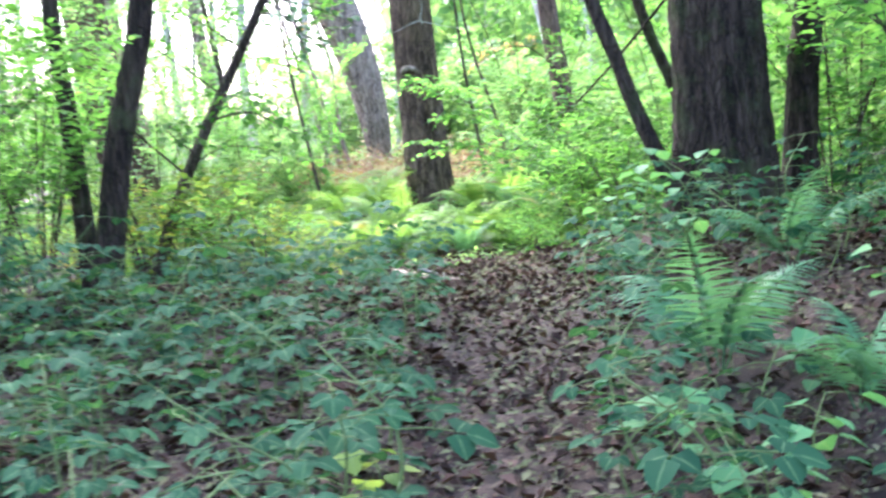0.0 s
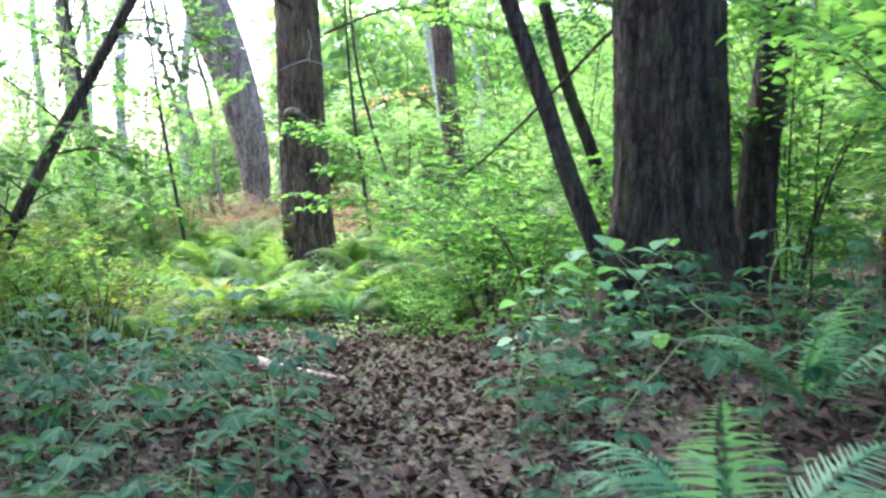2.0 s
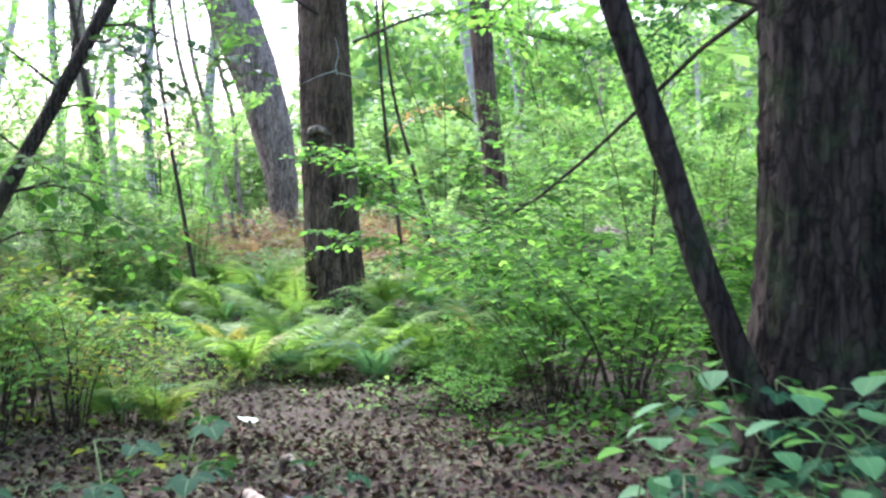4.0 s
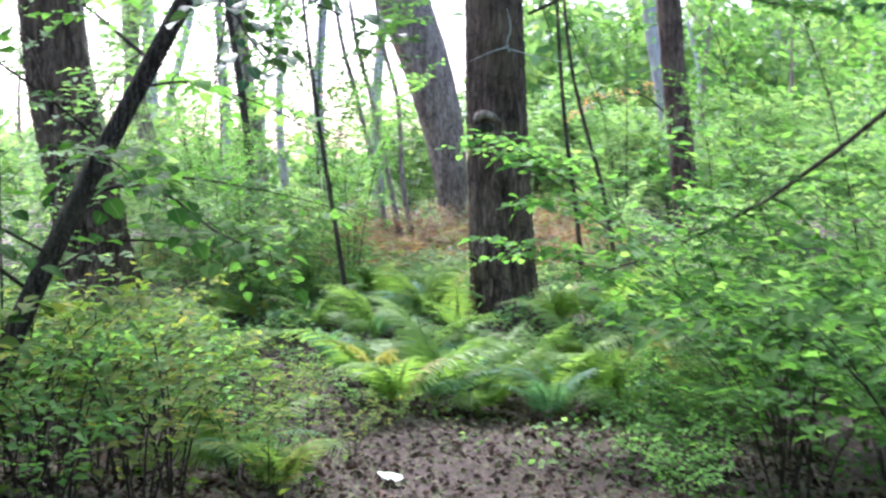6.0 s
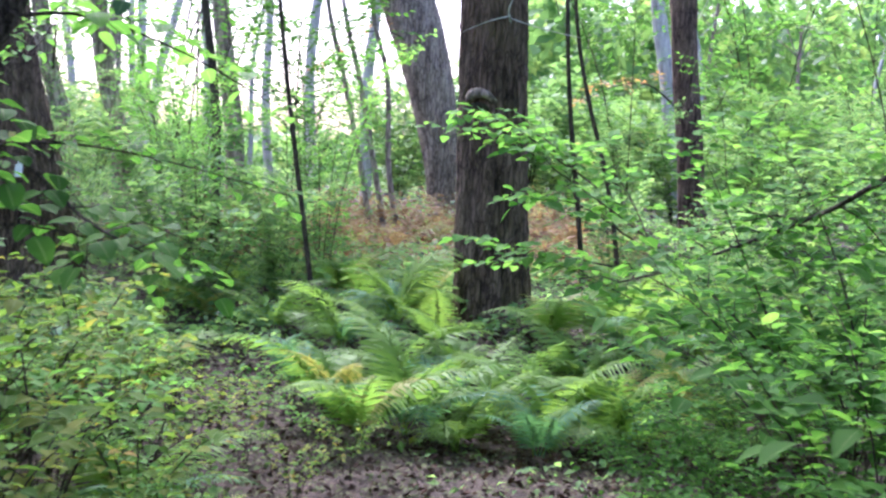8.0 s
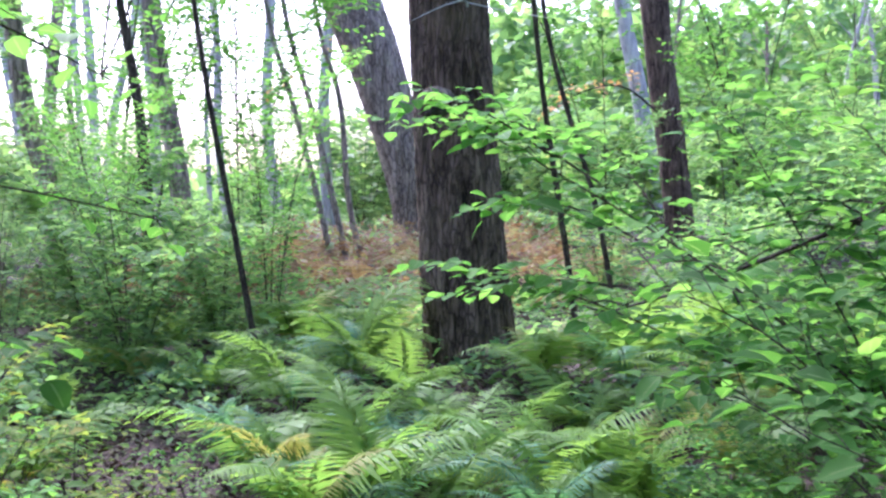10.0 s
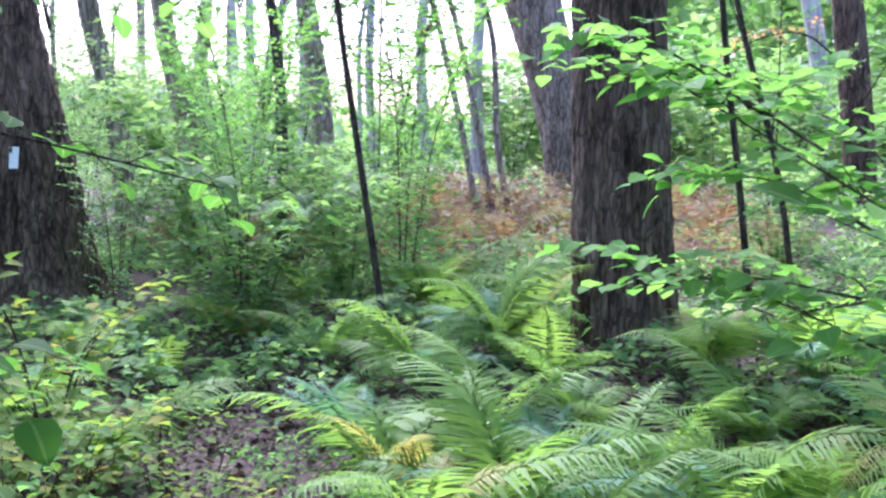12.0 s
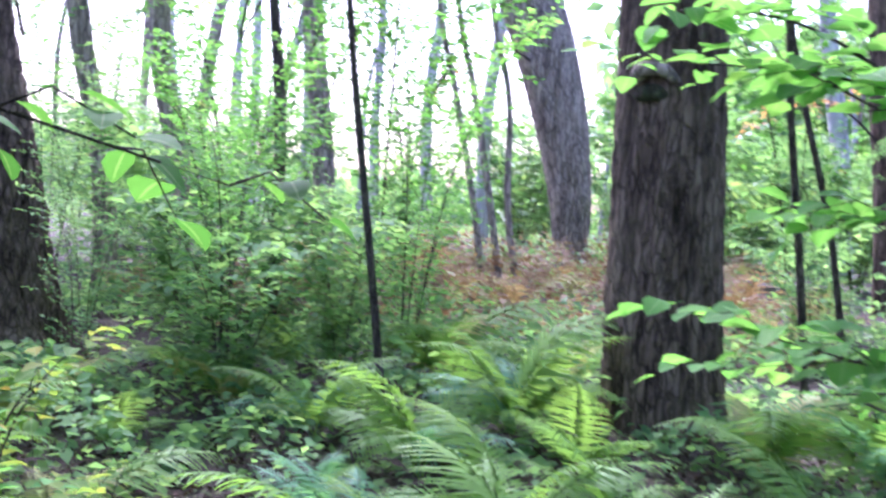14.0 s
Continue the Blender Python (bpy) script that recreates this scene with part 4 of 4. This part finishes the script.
strew(broad, [(0.78, 3.0), (0.62, 2.45), (1.0, 3.35), (1.25, 2.8), (1.2, 3.9), (1.5, 3.3), (0.95, 2.3), (1.65, 4.4), (0.7, 3.7), (1.2, 6.6), (1.45, 7.3), (1.05, 7.2)], rng, 0.8, 1.15)
tall_broad = bed_plant(225, 0.66, 14, 0.11, BROAD_ME, "leggy seedling with broad pale green leaves")
strew([tall_broad], [(1.05, 6.9), (1.25, 6.4), (0.95, 7.35), (1.4, 6.9), (1.15, 7.6)], rng, 0.85, 1.1)
gold = bed_plant(230, 0.2, 8, 0.1, GOLD_ME, "low seedling with yellowing leaves beside the trail")
strew([gold], [(-0.35, 3.2), (-0.22, 3.0), (-0.5, 3.0), (-0.28, 3.6)], rng, 0.8, 1.1)


# ---- ferns: every frond a part ----
def frond_mesh(name, length, mat, seed, pairs=22, width=0.3, rise=0.75, droop=0.5, tmpl=None):
    """A frond arching out along y: rachis and paired pinnae, widest below the middle."""
    rng = np.random.default_rng(seed)
    t = np.linspace(0, 1, 16)
    P = np.stack([0.04 * np.sin(t * 2 + seed), length * (0.18 * t + 0.52 * t ** 2), length * (rise * t - droop * t ** 3)], 1)
    s = Soup()
    V, F = tube(P, np.linspace(0.0045, 0.001, 16), 4)
    s.add(V, F)
    T = unit(np.gradient(P, axis=0))
    D, N, S, L = [], [], [], []
    for k in range(pairs):
        u = 0.22 + 0.77 * k / (pairs - 1)
        f = u * 15
        a = min(int(f), 14)
        p, d = P[a] + (P[a + 1] - P[a]) * (f - a), T[a]
        v = (u - 0.22) / 0.78
        ln = length * width * (math.sin(math.pi * min(1, 0.2 + 0.8 * v) ** 0.8) ** 0.7 * 0.9 + 0.1 * (1 - v)) * rng.uniform(0.88, 1.08)
        for sgn in (-1, 1):
            side = np.array([sgn, 0, 0.0])
            D.append(side + d * (0.25 + 0.45 * v) + (0, 0, rng.normal(0, 0.08) - 0.08))
            N.append(np.cross(np.array([1.0, 0, 0]), d) + rng.normal(0, 0.08, 3))
            S.append(max(ln, 0.012)), L.append(p)
    tm = tmpl or PINNA
    first, step = s.n, len(tm[0])
    s.many(tm, frames(np.array(D), np.array(N), np.array(S)), np.array(L))
    ring = [4 * min(int((0.22 + 0.77 * (k // 2) / (pairs - 1)) * 15), 14) for k in range(2 * pairs)]
    s.F.append(np.array([(ring[k], first + k * step, first + k * step + 1) for k in range(2 * pairs)]))
    return s.mesh(name, mat)


def fern(seed, mats, n, length, name="fern", label="", group="", pairs=32, tmpl=None, protos=3):
    rng = np.random.default_rng(seed)
    ob = thing(name)
    mes = [frond_mesh("frond", length * rng.uniform(0.8, 1.15), mats[k % len(mats)], seed * 7 + k, pairs, rng.uniform(0.19, 0.25), rng.uniform(0.72, 0.98), rng.uniform(0.25, 0.55), tmpl) for k in range(protos)]
    for k in range(n):
        a = k * 137.5 + rng.uniform(-25, 25)
        part("frond", mes[k % protos], ob).matrix_basis = pose(0, 0, -0.02, rng.uniform(-12, 18), rng.uniform(-15, 15), a) @ Matrix.Scale(rng.uniform(0.7, 1.1), 4)
    return tagged(ob, label, "fern", group)


GREEN = "bright green fern with arching feathery fronds"
rng = np.random.default_rng(59)
ferns = [fern(300 + k, mats, n, ln, label=lab, group="ferns") for k, (mats, n, ln, lab) in enumerate([
    ([FERN, FERN, FERN_DARK], 10, 1.15, GREEN), ([FERN], 9, 1.05, GREEN), ([FERN, FERN_OLD, FERN], 8, 1.05, "fern fading from green to yellow"), ([FERN_DARK, FERN], 8, 0.85, "bluish-green fern in the shade")])]
strew(ferns, [(-0.75, 15.5), (-0.2, 15.9), (-1.25, 15.7), (-0.55, 16.2), (0.35, 15.6), (0.05, 16.5), (0.8, 16.0), (-1.6, 16.3), (-0.95, 16.6), (0.55, 16.8), (1.3, 15.8), (1.25, 16.9), (0.9, 17.6), (1.9, 16.4), (1.9, 17.5), (2.5, 17.0), (2.7, 18.2), (-0.35, 15.2), (-1.0, 15.1), (-1.9, 16.9), (-1.5, 17.4), (-0.7, 17.6), (0.3, 17.6), (1.4, 18.7), (-1.1, 18.2), (0.0, 19.6), (-0.9, 19.5), (3.4, 17.4), (3.2, 19.3), (-1.6, 18.9), (-1.9, 19.9), (0.2, 15.1), (0.75, 15.3), (1.5, 15.2), (1.7, 16.9), (2.3, 15.7), (1.6, 17.9), (-0.45, 16.9)], rng, 0.78, 1.1)
for k, (x, y) in enumerate([(-2.2, 17.9), (-3.3, 17.6), (-3.9, 17.9), (-4.3, 17.2), (-3.7, 16.6), (-4.9, 17.8), (-3.0, 18.6), (-2.5, 19.6), (-1.75, 12.6), (-2.0, 13.4), (-1.3, 12.0), (-2.9, 14.6), (-3.4, 15.4), (-3.5, 15.0), (-2.8, 15.9), (-3.1, 14.2), (-4.0, 14.6), (-2.6, 18.4), (-3.6, 19.2), (-4.2, 18.6), (-3.1, 20.3)]):
    copy_thing(ferns[k % 4], place(ferns[0], x, y, rng.uniform(0, 360), rng.uniform(0.5, 0.8)))
near_fern = fern(340, [FERN_DARK], 6, 0.75, label="bluish-green fern beside the trail", group="ferns")
near_fern.matrix_basis = place(near_fern, 0.95, 4.35, 20)
for x, y, a, sc in [(1.25, 3.7, 120, 0.8), (1.5, 5.3, 70, 0.8), (2.1, 4.1, 10, 0.7)]:
    copy_thing(near_fern, place(near_fern, x, y, a, sc))
rust = [fern(350 + k, [LEAF_RUST, FERN_OLD] if k else [LEAF_RUST], 9, 0.9, "bracken", "rusty brown bracken dying back", "bracken", 14, PINNA_LOW) for k in range(2)]
strew(rust, spots(rng, 30, -6, 1.5, 22.5, 33, 0, 0.7, lambda x, y: abs(x + 1.5) < 5.2), rng, 0.85, 1.3)

# ---- the woods beyond ----
rng = np.random.default_rng(77)
far = []
# trunks in paled bark, which stands for the haze between
for k in range(4):
    t = slim_tree("forest_tree", "slim forest tree with bark paled for haze and a thin green crown", [(0, 0, -0.1), (rng.normal(0, 0.06), 0, 3), (rng.normal(0, 0.2), rng.normal(0, 0.2), 7), (rng.normal(0, 0.4), 0, 11)], [0.16, 0.14, 0.12, 0.07], (BARK_HAZED, BARK_GREY, BARK_HAZED, BARK_PALE)[k], 400 + k, 24, 2.4, 0.2)
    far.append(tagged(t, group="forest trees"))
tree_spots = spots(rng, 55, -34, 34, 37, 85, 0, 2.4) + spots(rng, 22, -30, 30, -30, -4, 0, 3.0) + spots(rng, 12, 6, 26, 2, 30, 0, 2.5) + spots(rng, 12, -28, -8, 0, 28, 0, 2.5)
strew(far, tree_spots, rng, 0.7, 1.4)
farbush = [make_shrub("far_bush", "green undergrowth bush under the trees, paled for haze", "shrub", 420 + k, 8, 2.0, 1.1, 0.19, LEAF_HAZED, tmpl=LEAF_SPECK, twig=0.85, gap=0.065, start=0.05, twig_gap=0.125, r=0.009, group="undergrowth bushes") for k in range(3)]


def sparse(x, y):
    a = math.degrees(math.atan2(x, y - 6))
    if -6 < x < 1 and y < 36:
        return False
    return not (-17 < a < -2 and y > 36) or rng.uniform() < 0.35


strew(farbush, spots(rng, 70, -18, 24, 24, 60, 0, 1.2, sparse) + spots(rng, 6, -14, -8, 8, 24, 0, 1.5) + spots(rng, 10, 5, 12, 9, 26, 0, 1.2), rng, 0.7, 1.5)


def far_woods():
    """Distant foliage, too far to tell apart."""
    rng = np.random.default_rng(9)
    s = Soup()
    for n, x0, x1, z1 in ((1800, -110, -40, 6), (1100, -40, -8, 3.0), (8000, -3, 110, 14)):
        C = np.stack([rng.uniform(x0, x1, n), rng.uniform(75, 115, n), rng.uniform(0.2, 1, n) ** 1.2 * z1], 1)
        L = np.repeat(C, 9, 0) + rng.normal(0, 0.9, (n * 9, 3))
        m = len(L)
        s.many(LEAF_SPECK, frames(rng.normal(0, 1, (m, 3)), rng.normal(0, 0.6, (m, 3)) + (0, -0.3, 1), rng.uniform(0.7, 1.4, m)), L)
    return tagged(new("far_woods", s.mesh("far_woods", LEAF_HAZED)), "distant green woodland edge", "woods", kind="stuff")


far_woods()

def undergrowth():
    """Low leaves that cover the ground between the plants, in drifts."""
    rng = np.random.default_rng(31)
    for name, label, n, x0, x1, y0, y1, h, size, tmpl, mat in (
            ("undergrowth", "low mixed green undergrowth", 36000, -7, 6, 16.6, 26, 0.62, 0.09, LEAF_SPECK, LEAF_BUSH),
            ("undergrowth", "low green undergrowth far off, paled for haze", 45000, -26, 28, 24, 75, 0.75, 0.15, LEAF_SPECK, LEAF_HAZED),
            ("bracken_drift", "drift of rusty dying bracken", 15000, -5.4, 1.2, 22, 35, 0.95, 0.121, LEAF_SPECK, LEAF_RUST),
            ("undergrowth", "scattered low green plants on the forest floor", 40000, -24, 24, -14, 24, 0.35, 0.12, LEAF_SPECK, LEAF_BUSH),
            ("herbs", "low green herbs among the fallen leaves", 1300, -3.4, 0.8, 13.2, 18.5, 0.2, 0.075, LEAF_SMALL, LEAF_BUSH),
            ("herbs", "low yellow-green herbs beside the trail", 700, -4.8, -0.6, 9.5, 16.5, 0.3, 0.09, LEAF_SMALL, LEAF_YELLOW),
            ("herbs", "low green herbs beside the trail", 3500, 0.6, 4.5, 8.5, 17, 0.25, 0.07, LEAF_SMALL, LEAF_BEECH)):
        k = n // 14
        cx, cy = rng.uniform(x0, x1, k), rng.uniform(y0, y1, k)
        cx, cy = np.repeat(cx, 14) + rng.normal(0, 0.16, k * 14), np.repeat(cy, 14) + rng.normal(0, 0.16, k * 14)
        drift = 0.55 + 0.45 * np.sin(cx * 1.1 + 0.6 * np.sin(cy)) * np.sin(cy * 0.8 + 1)
        off = np.abs(cx - np.interp(cy, PATH_Y, PATH_X))
        ok = ((size != 0.12) | (np.abs(cx) > 4.2) | (cy < 1)) & (off > (0.5 + 0.25 * rng.uniform(0, 1, len(cx))) * (1 - smooth01(cy, 15.5, 18.0))) & (rng.uniform(0, 1, len(cx)) < 0.35 + drift)
        cx, cy, drift = cx[ok], cy[ok], drift[ok]
        m = len(cx)
        L = np.stack([cx, cy, gz(cx, cy) + 0.03 + h * drift * (0.55 + 0.45 * np.sin(cx * 5.1 + 1.7 * np.sin(cy * 3.3))) * rng.uniform(0, 1, m) ** 0.7], 1)
        a = rng.uniform(0, 6.283, m)
        D = np.stack([np.cos(a), np.sin(a), rng.normal(0, 0.3, m)], 1)
        s = Soup()
        s.many(tmpl, frames(D, rng.normal(0, 0.4, (m, 3)) + (0, -0.1, 1), rng.uniform(0.6, 1.3, m) * size), L)
        tagged(new(name, s.mesh(name, mat)), label, "undergrowth", kind="stuff")


undergrowth()

# ---- fallen wood and litter ----
def stick(name, label, pts, r, mat=None):
    P = bend([(x, y, float(gz(x, y)) + h) for x, y, h in pts], 14)
    rg = np.random.default_rng(int(abs(P[0, 0]) * 100))
    V, F = tube(P - P[0], np.linspace(r, r * 0.45, 14) * rg.uniform(0.85, 1.15, 14), 8)
    ob = new(name, mesh_of(name, V, F, mat or BARK_THIN))
    ob.location = P[0]
    return tagged(ob, label, "fallen branch")


stick("fallen_branch", "grey fallen branch across the trail's edge", [(-0.42, 8.75, 0.05), (-0.3, 8.5, 0.04), (-0.12, 8.25, 0.03), (0.05, 8.1, 0.02)], 0.035, BARK_GREY)
stick("fallen_branch", "pale fallen stick lying over the trail", [(-0.25, 8.5, 0.09), (-0.05, 8.6, 0.03), (0.15, 8.7, 0.02)], 0.014, BARK_PALE)
stick("fallen_branch", "dark rotten branch under the thicket", [(0.95, 11.0, 0.03), (1.3, 11.1, 0.06), (1.9, 11.2, 0.04)], 0.035)
stick("fallen_branch", "thin fallen stick on the leaf litter", [(0.45, 4.6, 0.02), (0.6, 4.9, 0.03), (0.62, 5.2, 0.015)], 0.015)
stick("fallen_branch", "pale stump of a broken root in the trail", [(-0.36, 9.75, -0.02), (-0.3, 9.6, 0.07), (-0.2, 9.45, 0.02)], 0.03, BARK_GREY)


def litter():
    """Fallen leaves, far too many to count."""
    rng = np.random.default_rng(12)
    s = Soup()
    for n, x0, x1, y0, y1 in ((20000, -2.6, 2.8, 1.0, 10.5), (9000, -4.5, 2.0, 10.5, 18), (9000, -9, 9, -6, 24)):
        x, y = rng.uniform(x0, x1, n), rng.uniform(y0, y1, n)
        L = np.stack([x, y, gz(x, y) + rng.uniform(0.004, 0.03, n)], 1)
        a = rng.uniform(0, 6.283, n)
        D = np.stack([np.cos(a), np.sin(a), rng.normal(0, 0.25, n)], 1)
        s.many(LEAF_DRY, frames(D, rng.normal(0, 0.35, (n, 3)) + (0, 0, 1), 0.022 + 0.058 * rng.uniform(0, 1, n) ** 1.8), L)
    for n, x0, x1, y0, y1 in ((42000, -2.6, 2.6, 1.0, 10.5), (34000, -4.5, 2.0, 10.5, 19.5), (16000, -9, 9, -8, 20)):
        x, y = rng.uniform(x0, x1, n), rng.uniform(y0, y1, n)
        L = np.stack([x, y, gz(x, y) + rng.uniform(0.006, 0.035, n)], 1)
        a = rng.uniform(0, 6.283, n)
        D = np.stack([np.cos(a), np.sin(a), rng.normal(0, 0.3, n)], 1)
        s.many(LEAF_SPECK, frames(D, rng.normal(0, 0.4, (n, 3)) + (0, 0, 1), 0.016 + 0.04 * rng.uniform(0, 1, n) ** 2), L)
    return tagged(new("leaf_litter", s.mesh("leaf_litter", LITTER)), "brown and tan fallen leaves on the forest floor", "leaf litter", kind="stuff")


litter()
pale = thing("fallen_leaf", pose(-0.78, 12.85, float(gz(-0.78, 12.85)) + 0.03, 20, 10, 30))
part("blade", mesh_of("blade", LEAF_ROUND[0] * 0.2, LEAF_ROUND[1], PALE_LEAF, LEAF_ROUND[2]), pale)
tagged(pale, "large pale fallen leaf lying on the trail", "leaf")
